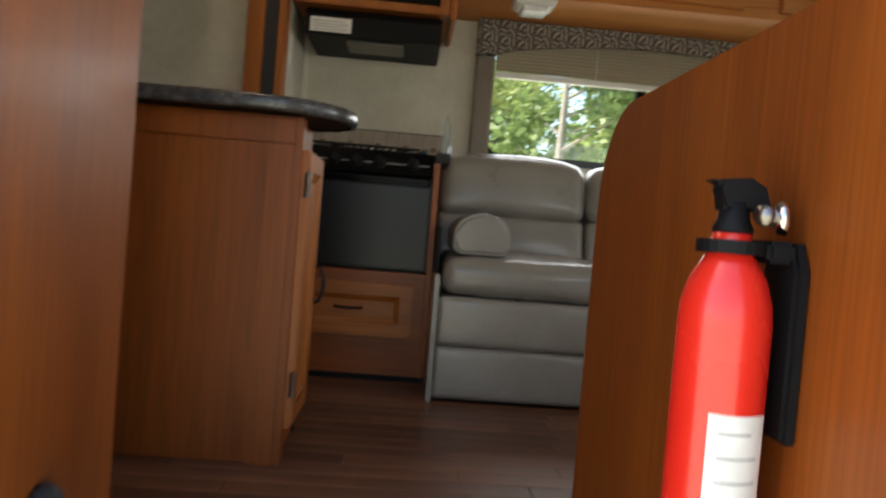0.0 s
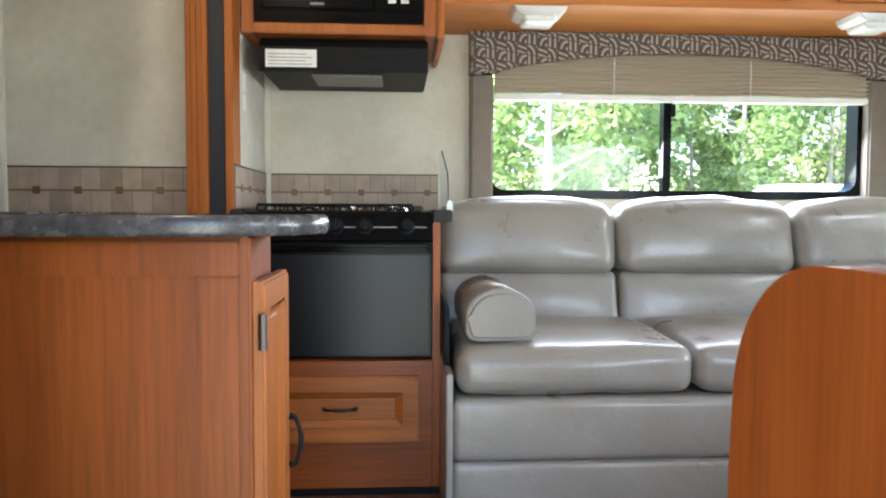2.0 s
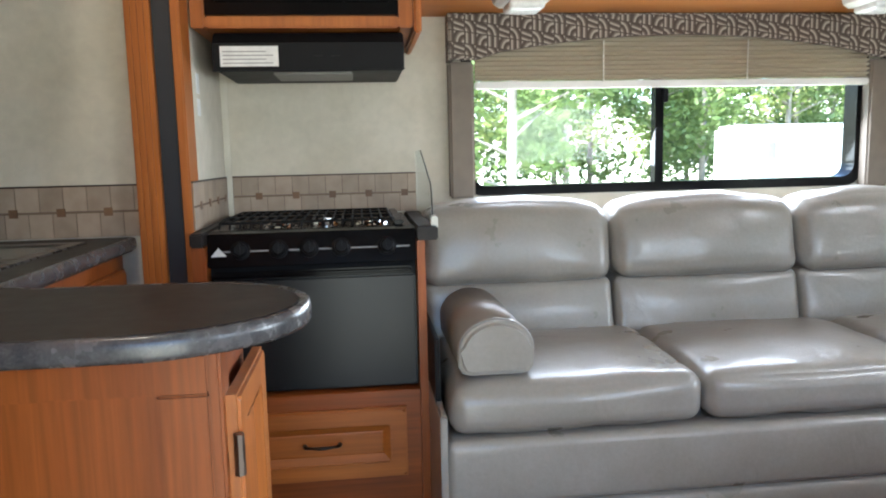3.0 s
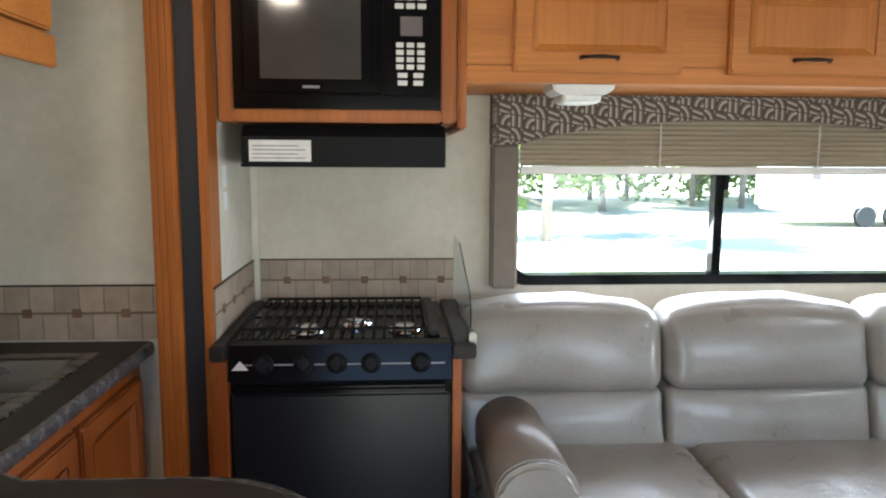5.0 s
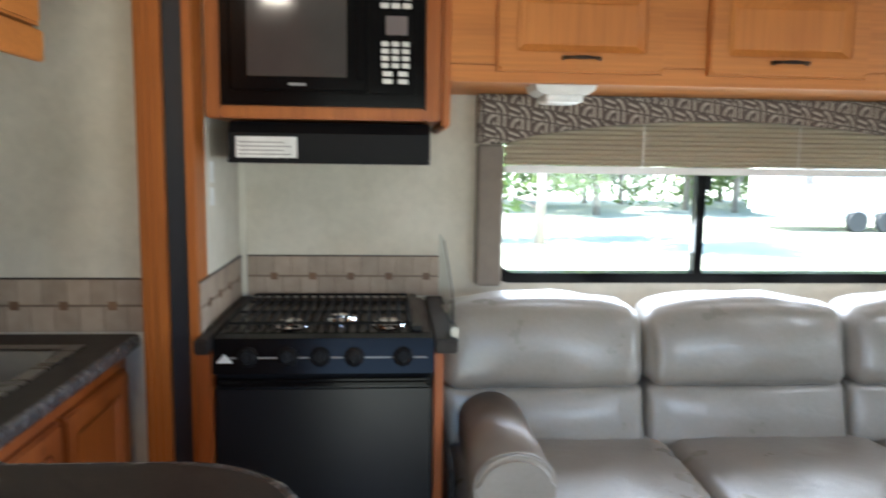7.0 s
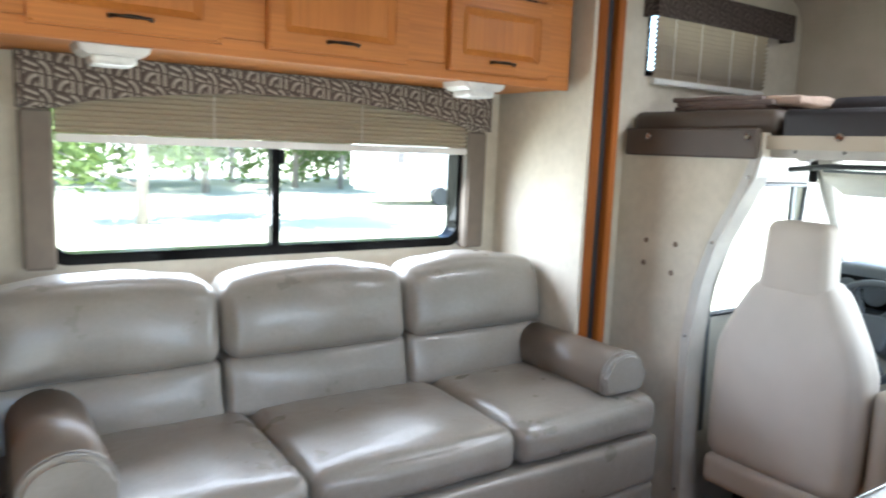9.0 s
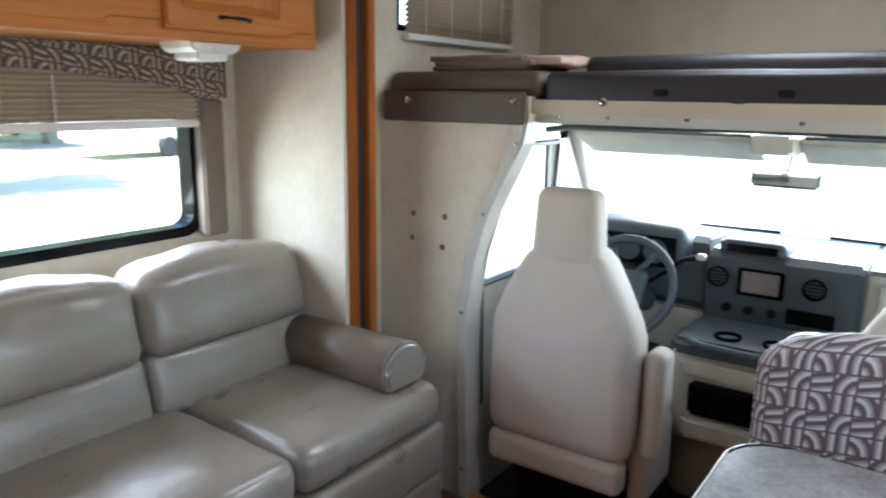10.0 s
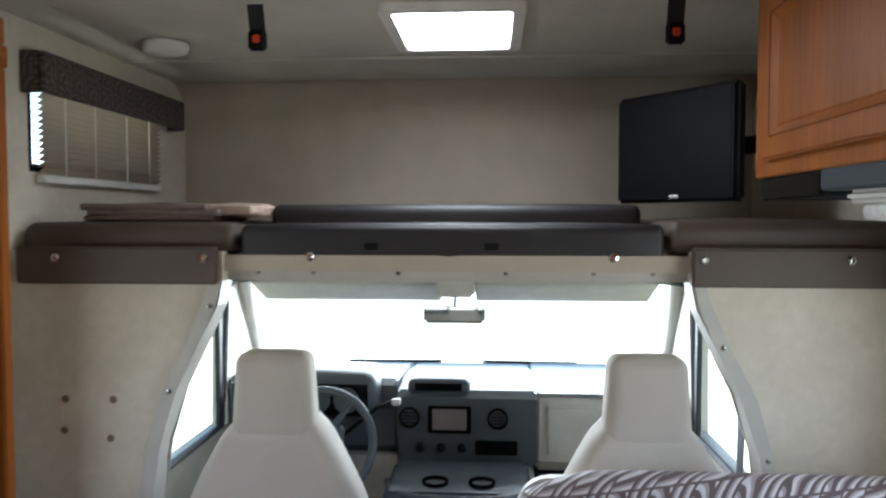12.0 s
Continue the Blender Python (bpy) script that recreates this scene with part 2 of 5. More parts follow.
def pattern_material(name, dark, mid, light, size, skew=0.0):
    """Woven cloth printed with interlocking arcs and bars, set in a small grid of squares."""
    m = bpy.data.materials.new(name)
    m.use_nodes = True
    nt = m.node_tree
    N, L = nt.nodes, nt.links
    b = N["Principled BSDF"]
    b.inputs["Roughness"].default_value = 0.85
    co = N.new("ShaderNodeTexCoord")
    mp = N.new("ShaderNodeMapping")
    mp.inputs["Scale"].default_value = (1 / size,) * 3
    L.new(co.outputs["Object"], mp.inputs[0])
    sep = N.new("ShaderNodeSeparateXYZ")
    L.new(mp.outputs[0], sep.inputs[0])

    def math_node(op, a, c=None, d=None):
        n = N.new("ShaderNodeMath")
        n.operation = op
        for i, v in enumerate((a, c, d)):
            if v is None:
                continue
            if isinstance(v, (int, float)):
                n.inputs[i].default_value = v
            else:
                L.new(v, n.inputs[i])
        return n.outputs[0]

    u = math_node("ADD", sep.outputs[0], sep.outputs[1])
    v = math_node("ADD", sep.outputs[2], math_node("MULTIPLY", u, skew))
    fu, fv = math_node("FRACT", u), math_node("FRACT", v)
    cu, cv = math_node("FLOOR", u), math_node("FLOOR", v)
    pu, pv = math_node("FLOORED_MODULO", cu, 2.0), math_node("FLOORED_MODULO", cv, 2.0)
    # bent ribbons in two squares of four, upright and level bars in the others
    curved = math_node("ABSOLUTE", math_node("SUBTRACT", pu, pv))
    fu2 = math_node("ABSOLUTE", math_node("SUBTRACT", fu, pv))
    fv2 = math_node("MULTIPLY", fv, 0.8)
    r = math_node("SQRT", math_node("ADD", math_node("MULTIPLY", fu2, fu2), math_node("MULTIPLY", fv2, fv2)))
    straight = math_node("ADD", math_node("MULTIPLY", pu, fu), math_node("MULTIPLY", math_node("SUBTRACT", 1.0, pu), math_node("ADD", fv, math_node("MULTIPLY", fu, 0.2))))
    s = math_node("ADD", math_node("MULTIPLY", curved, r), math_node("MULTIPLY", math_node("SUBTRACT", 1.0, curved), straight))
    rib = math_node("FRACT", math_node("MULTIPLY", s, 2.0))
    edge = math_node("MINIMUM", math_node("MINIMUM", fu, math_node("SUBTRACT", 1.0, fu)), math_node("MINIMUM", fv, math_node("SUBTRACT", 1.0, fv)))
    q = math_node("MULTIPLY", rib, math_node("GREATER_THAN", edge, 0.05))
    ramp = N.new("ShaderNodeValToRGB")
    e = ramp.color_ramp.elements
    e[0].position, e[0].color = 0.0, (*dark, 1)
    e[1].position, e[1].color = 1.0, (*dark, 1)
    for at, c in ((0.16, dark), (0.24, light), (0.48, light), (0.56, mid), (0.74, mid), (0.8, dark)):
        k = e.new(at)
        k.color = (*c, 1)
    L.new(q, ramp.inputs[0])
    no = N.new("ShaderNodeTexNoise")
    no.inputs["Scale"].default_value = 500
    L.new(co.outputs["Object"], no.inputs[0])
    bp = N.new("ShaderNodeBump")
    bp.inputs["Strength"].default_value, bp.inputs["Distance"].default_value = 0.25, 0.002
    L.new(no.outputs[0], bp.inputs["Height"])
    L.new(bp.outputs[0], b.inputs["Normal"])
    L.new(ramp.outputs[0], b.inputs["Base Color"])
    return m


m_valance = pattern_material("patterned_valance_cloth", (0.08, 0.062, 0.05), (0.17, 0.14, 0.115), (0.42, 0.38, 0.32), 0.04, 0.15)
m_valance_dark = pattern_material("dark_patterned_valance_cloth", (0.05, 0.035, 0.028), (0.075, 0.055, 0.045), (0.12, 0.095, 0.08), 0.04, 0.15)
m_dinette = pattern_material("patterned_dinette_cloth", (0.1, 0.075, 0.075), (0.27, 0.235, 0.235), (0.5, 0.465, 0.47), 0.048, 0.12)

# ---------------- building helpers ----------------
BASE = {}


def thing(name, at, label, category, group="", kind=""):
    ob = new(name)
    ob.location = at
    ob.empty_display_size = 0.05
    BASE[ob.name] = Vector(at)
    return tagged(ob, label, category, group, kind)


def to_mesh(name, bm, mat, smooth=False):
    bmesh.ops.recalc_face_normals(bm, faces=bm.faces[:])
    me = bpy.data.meshes.new(name)
    for f in bm.faces:
        f.smooth = smooth
    bm.to_mesh(me)
    bm.free()
    me.materials.append(mat)
    return me


def part(name, bm, mat, parent, label="", smooth=False):
    """One mesh object under a thing or a part; its shape is given in world metres."""
    ob = new(name, to_mesh(name, bm, mat, smooth))
    ob.parent = parent
    if parent.name in BASE:
        ob.matrix_parent_inverse = Matrix.Translation(-BASE[parent.name])
    return tagged(ob, label)


def solid(name, bm, mat, label, category, kind="", group="", smooth=False):
    """A thing that is one mesh, with its origin at its base."""
    xs = [v.co for v in bm.verts]
    at = Vector(((min(c.x for c in xs) + max(c.x for c in xs)) / 2, (min(c.y for c in xs) + max(c.y for c in xs)) / 2, min(c.z for c in xs)))
    bmesh.ops.translate(bm, vec=-at, verts=bm.verts[:])
    ob = new(name, to_mesh(name, bm, mat, smooth))
    ob.location = at
    BASE[ob.name] = at
    return tagged(ob, label, category, group, kind)


def box(x0, x1, y0, y1, z0, z1, bev=0.0, seg=2, bm=None):
    b = bmesh.new()
    bmesh.ops.create_cube(b, size=1)
    for v in b.verts:
        v.co = Vector(((x0 + x1) / 2 + v.co.x * (x1 - x0), (y0 + y1) / 2 + v.co.y * (y1 - y0), (z0 + z1) / 2 + v.co.z * (z1 - z0)))
    if bev:
        bmesh.ops.bevel(b, geom=b.edges[:], offset=bev, segments=seg, affect="EDGES", clamp_overlap=True)
    return join(bm, b)


def join(bm, b):
    """Adds mesh b to bm (or gives b where there is none)."""
    if bm is None:
        return b
    me = bpy.data.meshes.new("joined")
    b.to_mesh(me)
    b.free()
    bm.from_mesh(me)
    bpy.data.meshes.remove(me)
    return bm


def prism(poly, axis, a, c, bev=0.0, bm=None, seg=2):
    """A flat outline pushed along an axis from a to c. The outline is in (y, z), (x, z) or (x, y)."""
    b = bmesh.new()

    def at(p, k):
        return {"x": (k, p[0], p[1]), "y": (p[0], k, p[1]), "z": (p[0], p[1], k)}[axis]

    lo = [b.verts.new(at(p, a)) for p in poly]
    hi = [b.verts.new(at(p, c)) for p in poly]
    f1, f2 = b.faces.new(lo), b.faces.new(hi[::-1])
    n = len(poly)
    for i in range(n):
        b.faces.new((lo[i], lo[(i + 1) % n], hi[(i + 1) % n], hi[i]))
    if bev:
        rim = [e for e in b.edges if (e in f1.edges[:] or e in f2.edges[:])]
        bmesh.ops.bevel(b, geom=rim, offset=bev, segments=seg, affect="EDGES", clamp_overlap=True)
    return join(bm, b)


def arc(cx, cy, r, a0, a1, n=8, ry=None):
    ry = r if ry is None else ry
    return [(cx + r * math.cos(radians(a0 + (a1 - a0) * i / n)), cy + ry * math.sin(radians(a0 + (a1 - a0) * i / n))) for i in range(n + 1)]


def round_rect(x0, x1, y0, y1, r, n=5):
    return (arc(x1 - r, y1 - r, r, 0, 90, n) + arc(x0 + r, y1 - r, r, 90, 180, n) + arc(x0 + r, y0 + r, r, 180, 270, n) + arc(x1 - r, y0 + r, r, 270, 360, n))


def frame_ring(outer, inner, axis, a, c, bm=None):
    """A ring between two outlines of as many points, pushed along an axis."""
    b = bmesh.new()

    def at(p, k):
        return {"x": (k, p[0], p[1]), "y": (p[0], k, p[1]), "z": (p[0], p[1], k)}[axis]

    rows = [[b.verts.new(at(p, k)) for p in o] for o, k in ((outer, a), (outer, c), (inner, c), (inner, a))]
    n = len(outer)
    for k in range(4):
        r1, r2 = rows[k], rows[(k + 1) % 4]
        for i in range(n):
            b.faces.new((r1[i], r1[(i + 1) % n], r2[(i + 1) % n], r2[i]))
    return join(bm, b)


def tube(points, r, n=10, bm=None, closed=False, flat=1.0):
    """A round rod along a line of points. r: one radius, or one for each point."""
    b = bmesh.new()
    P = [Vector(p) for p in points]
    m = len(P)
    rs = r if isinstance(r, (list, tuple)) else [r] * m
    rings, up = [], None
    for i, p in enumerate(P):
        d = (P[(i + 1) % m] - P[i - 1]) if closed else (P[min(i + 1, m - 1)] - P[max(i - 1, 0)])
        d.normalize()
        if up is None:
            up = d.orthogonal().normalized()
        up = (up - d * up.dot(d)).normalized()
        side = d.cross(up)
        rings.append([b.verts.new(p + rs[i] * (math.cos(2 * math.pi * k / n) * up + flat * math.sin(2 * math.pi * k / n) * side)) for k in range(n)])
    for i in range(m if closed else m - 1):
        r1, r2 = rings[i], rings[(i + 1) % m]
        for k in range(n):
            b.faces.new((r1[k], r1[(k + 1) % n], r2[(k + 1) % n], r2[k]))
    if not closed:
        b.faces.new(rings[0][::-1])
        b.faces.new(rings[-1])
    return join(bm, b)


def lathe(profile, at, direction=(0, 0, 1), n=24, bm=None):
    """A turned shape: (radius, height) pairs about an axis."""
    b = bmesh.new()
    rot = Vector((0, 0, 1)).rotation_difference(Vector(direction).normalized()).to_matrix()
    rings = []
    for r, h in profile:
        rings.append([b.verts.new(Vector(at) + rot @ Vector((r * math.cos(2 * math.pi * k / n), r * math.sin(2 * math.pi * k / n), h))) for k in range(n)])
    for r1, r2 in zip(rings, rings[1:]):
        for k in range(n):
            b.faces.new((r1[k], r1[(k + 1) % n], r2[(k + 1) % n], r2[k]))
    b.faces.new(rings[0][::-1])
    b.faces.new(rings[-1])
    return join(bm, b)


def soft(x0, x1, y0, y1, z0, z1, r=0.04, puff=(0, 0, 0), bm=None, wrinkle=0.0, fine=8, shape=None):
    """A stuffed cushion: rounded all round, its faces swelling by puff along x, y and z."""
    c = Vector(((x0 + x1) / 2, (y0 + y1) / 2, (z0 + z1) / 2))
    h = Vector(((x1 - x0) / 2, (y1 - y0) / 2, (z1 - z0) / 2))
    r = min(r, h.x, h.y, h.z) * 0.999
    lines = []
    for k in range(3):
        inner = h[k] - r
        ang = [r * math.sin(radians(a)) for a in (90, 62, 40, 20)]
        lines.append([-inner - s for s in ang] + [-inner + 2 * inner * i / fine for i in range(fine + 1)] + [inner + s for s in ang[::-1]])
    b = bmesh.new()
    seen = {}

    def vert(p):
        key = tuple(round(v, 6) for v in p)
        if key not in seen:
            seen[key] = b.verts.new(p)
        return seen[key]

    for k in range(3):
        i, j = (k + 1) % 3, (k + 2) % 3
        for s in (-1, 1):
            for a0, a1 in zip(lines[i], lines[i][1:]):
                for c0, c1 in zip(lines[j], lines[j][1:]):
                    q = []
                    for aa, cc in ((a0, c0), (a1, c0), (a1, c1), (a0, c1)):
                        p = [0, 0, 0]
                        p[k], p[i], p[j] = s * h[k], aa, cc
                        q.append(vert(p))
                    b.faces.new(q if s > 0 else q[::-1])
    for v in b.verts:
        p = v.co.copy()
        q = Vector([max(-(h[k] - r), min(h[k] - r, p[k])) for k in range(3)])
        d = p - q
        w = q + d.normalized() * r
        for k in range(3):
            i, j = (k + 1) % 3, (k + 2) % 3
            w[k] += puff[k] * (p[k] / h[k]) * (1 - (p[i] / h[i]) ** 2) * (1 - (p[j] / h[j]) ** 2)
        if wrinkle:
            w += d.normalized() * wrinkle * noise.noise((w + c) * 9.0)
        v.co = w + c
        if shape:
            v.co = shape(v.co)
    return join(bm, b)


def turned(bm, m):
    bmesh.ops.transform(bm, matrix=m, verts=bm.verts[:])
    return bm

# ---------------- structure of the motorhome ----------------
ground = solid("ground", box(-300, 300, -300, 300, -1.0, -0.8), m_grass, "sunlit mown grass lawn around the parked motorhome", "ground", "structure")
floor = solid("floor", box(-1.4, 2.3, 0.56, 2.6, -0.12, -0.006), m_grout, "dark vinyl plank floor of the living area", "floor", "structure")
step_well = solid("floor_step_well", box(-0.6, 0.5, 0.0, 0.56, -0.36, -0.25), m_carpet, "dark entry step below the living floor", "step", "structure")
part("riser", box(-0.6, 0.5, 0.545, 0.559, -0.25, -0.004), m_cherry_x, step_well)
solid("floor_cab", box(2.3, 3.9, 0.3, 2.3, -0.24, -0.12), m_carpet, "dark carpeted floor of the driver's cab", "floor", "structure")
solid("floor_dinette", box(0.5, 2.3, -0.04, 0.56, -0.12, -0.007), m_grout, "plain floor under the dinette benches", "floor", "structure")
solid("floor_rear", box(-1.4, -0.6, -0.04, 0.56, -0.12, -0.007), m_grout, "plain floor under the tall cabinet", "floor", "structure")

wall_rear = solid("wall_rear", box(-1.4, -1.32, -0.04, 2.58, -0.12, 2.12), m_wall, "cream mottled wallpapered wall behind the sink", "wall", "structure")
w = box(-1.32, -0.708, 2.5, 2.58, -0.12, 2.12)
solid("wall_left_kitchen", w, m_wall, "cream wallpapered side wall beside the sink counter", "wall", "structure")
w = box(2.19, 2.42, 2.5, 2.58, -0.12, 2.12)
box(3.22, 3.66, 2.5, 2.58, 1.37, 2.12, bm=w)
box(2.42, 3.22, 2.5, 2.58, 1.37, 1.68, bm=w)
box(2.42, 3.22, 2.5, 2.58, 1.98, 2.12, bm=w)
solid("wall_left_front", w, m_wall, "cream wallpapered side wall with the small bunk window", "wall", "structure")
solid("wall_left_header", box(-0.73, 2.19, 2.5, 2.58, 1.99, 2.12), m_wall, "cream wall above the slide-out opening", "wall", "structure")
w = box(-1.32, -0.5, -0.04, 0.04, -0.5, 2.12)
box(0.363, 1.04, -0.04, 0.04, -0.5, 2.12, bm=w)
box(1.96, 2.3, -0.04, 0.04, -0.5, 2.12, bm=w)
box(1.04, 1.96, -0.04, 0.04, -0.5, 1.0, bm=w)
box(1.04, 1.96, -0.04, 0.04, 1.48, 2.12, bm=w)
box(2.3, 3.66, -0.04, 0.04, 1.37, 2.12, bm=w)
box(-0.5, 0.363, -0.04, 0.04, 1.66, 2.12, bm=w)
solid("wall_right", w, m_wall, "cream entry-side wall with the open doorway", "wall", "structure")
c = box(-1.4, 2.35, -0.04, 2.58, 2.12, 2.17)
box(2.35, 2.79, 1.43, 2.58, 2.12, 2.17, bm=c)
box(2.35, 2.79, -0.04, 1.07, 2.12, 2.17, bm=c)
box(2.79, 3.66, -0.04, 2.58, 2.12, 2.17, bm=c)
for xs in (2.98,):
    box(xs - 0.012, xs + 0.012, 0.04, 2.5, 2.112, 2.122, 0.003, bm=c)
ceiling = solid("ceiling", c, m_ceiling, "pale ceiling panels with thin seams", "ceiling", "structure")

# slide-out box
w = box(-0.6, 0.29, 2.96, 3.03, -0.05, 1.99)
box(1.86, 2.1, 2.96, 3.03, -0.05, 1.99, bm=w)
box(0.29, 1.86, 2.96, 3.03, -0.05, 0.955, bm=w)
box(0.29, 1.86, 2.96, 3.03, 1.54, 1.99, bm=w)
solid("wall_slide_back", w, m_wall, "cream wallpapered back wall of the slide-out", "wall", "structure")
solid("wall_slide_left", box(-0.6, -0.562, 2.512, 2.96, -0.05, 1.99), m_wall, "cream end wall of the slide-out beside the stove", "wall", "structure")
solid("wall_slide_right", box(2.042, 2.1, 2.42, 2.96, -0.05, 1.99), m_wall, "cream end wall of the slide-out beside the sofa", "wall", "structure")
solid("ceiling_slide", box(-0.6, 2.1, 2.42, 3.03, 1.955, 1.99), m_ceiling, "pale ceiling of the slide-out", "ceiling", "structure")
solid("floor_slide", box(-0.6, 2.1, 2.5, 3.03, -0.1, -0.05), m_grout, "floor of the slide-out", "floor", "structure")


def slide_trim(name, x0, x1, inner):
    """Upright wooden jamb of the slide-out with a dark rubber seal beside it."""
    t = thing(name, ((x0 + x1) / 2, 2.45, 0), "orange-brown wooden jamb with dark rubber seal beside the slide-out", "trim", kind="structure")
    wd = x1 - x0
    a, b2, c2 = (x0, x0 + wd * 0.45, x0 + wd * 0.83) if inner > 0 else (x0, x0 + wd * 0.3, x0 + wd * 0.7)
    bm = box(a, b2, 2.405, 2.51, 0.0, 1.93, 0.004)
    for k in range(3):
        box(a + 0.008 + k * (b2 - a - 0.014) / 3, a + 0.008 + (k + 0.6) * (b2 - a - 0.014) / 3, 2.4, 2.407, 0.0, 1.93, 0.001, bm=bm)
    part("jamb", bm, m_amber_v, t)
    part("seal", box(b2, c2, 2.425, 2.51, 0.0, 1.93, 0.006), m_navy_seal, t, "dark rubber slide seal")
    part("edge_strip", box(c2, x1, 2.4, 2.51, 0.0, 1.93, 0.004), m_amber_v, t)
    return t


slide_trim("trim_slide_rear", -0.708, -0.561, 1)
slide_trim("trim_slide_front", 2.06, 2.186, -1)
t = thing("trim_slide_header", (0.7, 2.45, 1.93), "orange-brown wooden header with dark seal above the slide-out", "trim", kind="structure")
part("header_board", box(-0.708, 2.186, 2.4, 2.5, 1.99, 2.06, 0.004), m_amber_x, t)
part("seal", box(-0.6, 2.06, 2.425, 2.5, 1.955, 1.988, 0.004), m_navy_seal, t, "dark rubber slide seal")
part("lower_strip", box(-0.6, 2.06, 2.4, 2.5, 1.932, 1.954, 0.003), m_amber_x, t)
part("corner_block", box(-0.713, -0.556, 2.396, 2.5, 1.931, 1.988, 0.003), m_amber_x, t)
part("corner_block", box(2.055, 2.19, 2.396, 2.5, 1.931, 1.988, 0.003), m_amber_x, t)
solid("trim_corner_strip", box(-1.32, -1.296, 2.476, 2.5, 0.885, 2.12, 0.004), m_strip, "cream plastic corner strip above the sink", "trim", "structure")
solid("trim_slide_corner_strip", box(-0.562, -0.54, 2.94, 2.96, 0.9, 1.93, 0.004), m_strip, "cream plastic corner strip behind the stove", "trim", "structure")
solid("trim_edge_strip", box(2.187, 2.205, 2.485, 2.5, 0.0, 2.0, 0.004), m_strip, "white plastic edge strip beside the jamb", "trim", "structure")
solid("trim_counter_strip", box(-0.742, -0.712, 2.488, 2.5, 0.0, 0.885, 0.003), m_strip, "cream strip beside the sink cabinet", "trim", "structure")

# partition to the cab, with its bowed opening
lp = [(2.5, -0.12), (2.08, -0.12), (2.085, 0.1), (2.1, 0.5), (2.1, 0.7), (2.075, 0.9), (2.02, 1.06), (1.95, 1.2), (1.9, 1.3), (1.885, 1.37), (1.885, 1.45), (2.5, 1.45)]
rp = [(0.04, -0.12), (0.415, -0.12), (0.41, 0.3), (0.4, 0.7), (0.425, 0.9), (0.47, 1.06), (0.545, 1.2), (0.595, 1.3), (0.61, 1.37), (0.61, 1.45), (0.04, 1.45)]
solid("wall_partition_left", prism(lp, "x", 2.325, 2.37), m_wall, "cream partition beside the driver's seat with bowed edge", "wall", "structure")
solid("wall_partition_right", prism(rp, "x", 2.325, 2.37), m_wall, "cream partition beside the passenger seat with bowed edge", "wall", "structure")


def edge_trim(name, line, side):
    t = thing(name, (2.32, line[0][0], 0), "beige moulded edge trim with small screws round the cab opening", "trim", kind="structure")
    bm = prism([(y + side * 0.034, z) for y, z in line] + [(y - side * 0.004, z) for y, z in line[::-1]], "x", 2.308, 2.4, 0.006)
    part("moulding", bm, m_dash_light, t)
    for y, z in line[1:-1:2]:
        part("screw", lathe([(0.001, 0), (0.007, 0.001), (0.006, 0.004), (0.002, 0.005)], (2.307, y + side * 0.016, z), (-1, 0, 0), 10), m_steel, t)
    return t


edge_trim("trim_cab_left", lp[1:-2], 1)
edge_trim("trim_cab_right", rp[1:-2], -1)

solid("trim_floor_strip", box(2.2, 2.318, 1.12, 2.05, 0.0005, 0.022, 0.006, 2), m_honey_x, "orange-brown wooden strip on the floor at the cab opening", "trim", "structure")
sk = thing("wall_sticker", (-0.561, 2.6, 1.25), "small printed paper labels on the slide-out end wall", "label")
for z0, z1 in ((1.3, 1.36), (1.235, 1.285)):
    part("paper", box(-0.5618, -0.5606, 2.56, 2.6, z0, z1), m_paper, sk)
# bunk over the cab
solid("floor_bunk", box(2.34, 3.6, 0.04, 2.5, 1.395, 1.44), m_bunk, "lined floor of the bunk over the cab", "floor", "structure")
bk = [(3.6, 1.44), (3.52, 1.44), (3.52, 1.98)] + [(3.38 + 0.14 * math.cos(radians(a)), 1.98 + 0.138 * math.sin(radians(a))) for a in range(10, 91, 10)] + [(3.6, 2.118)]
solid("wall_bunk_front", prism(bk, "y", 0.04, 2.5), m_bunk, "tan lined front wall of the bunk, curved into the ceiling", "wall", "structure", smooth=False)
solid("wall_bunk_cap", box(3.6, 3.68, -0.04, 2.58, 1.37, 2.17), m_exterior, "white outer cap of the bunk", "wall", "structure")

# ---------------- camper parts that repeat ----------------


def bow_handle(name, parent, c, half=0.048, out=(0, -1, 0), along=(1, 0, 0), mat=None):
    o, a = Vector(out), Vector(along)
    c = Vector(c)
    pts = [c - a * half + o * 0.002, c - a * half * 0.95 + o * 0.014, c - a * half * 0.55 + o * 0.021, c - a * half * 0.2 + o * 0.025, c + a * half * 0.2 + o * 0.025,
           c + a * half * 0.55 + o * 0.021, c + a * half * 0.95 + o * 0.014, c + a * half + o * 0.002]
    return part(name, tube(pts, [0.007, 0.005, 0.004, 0.0055, 0.0055, 0.004, 0.005, 0.007], 8), mat or m_bronze, parent, "dark bronze bow handle", True)


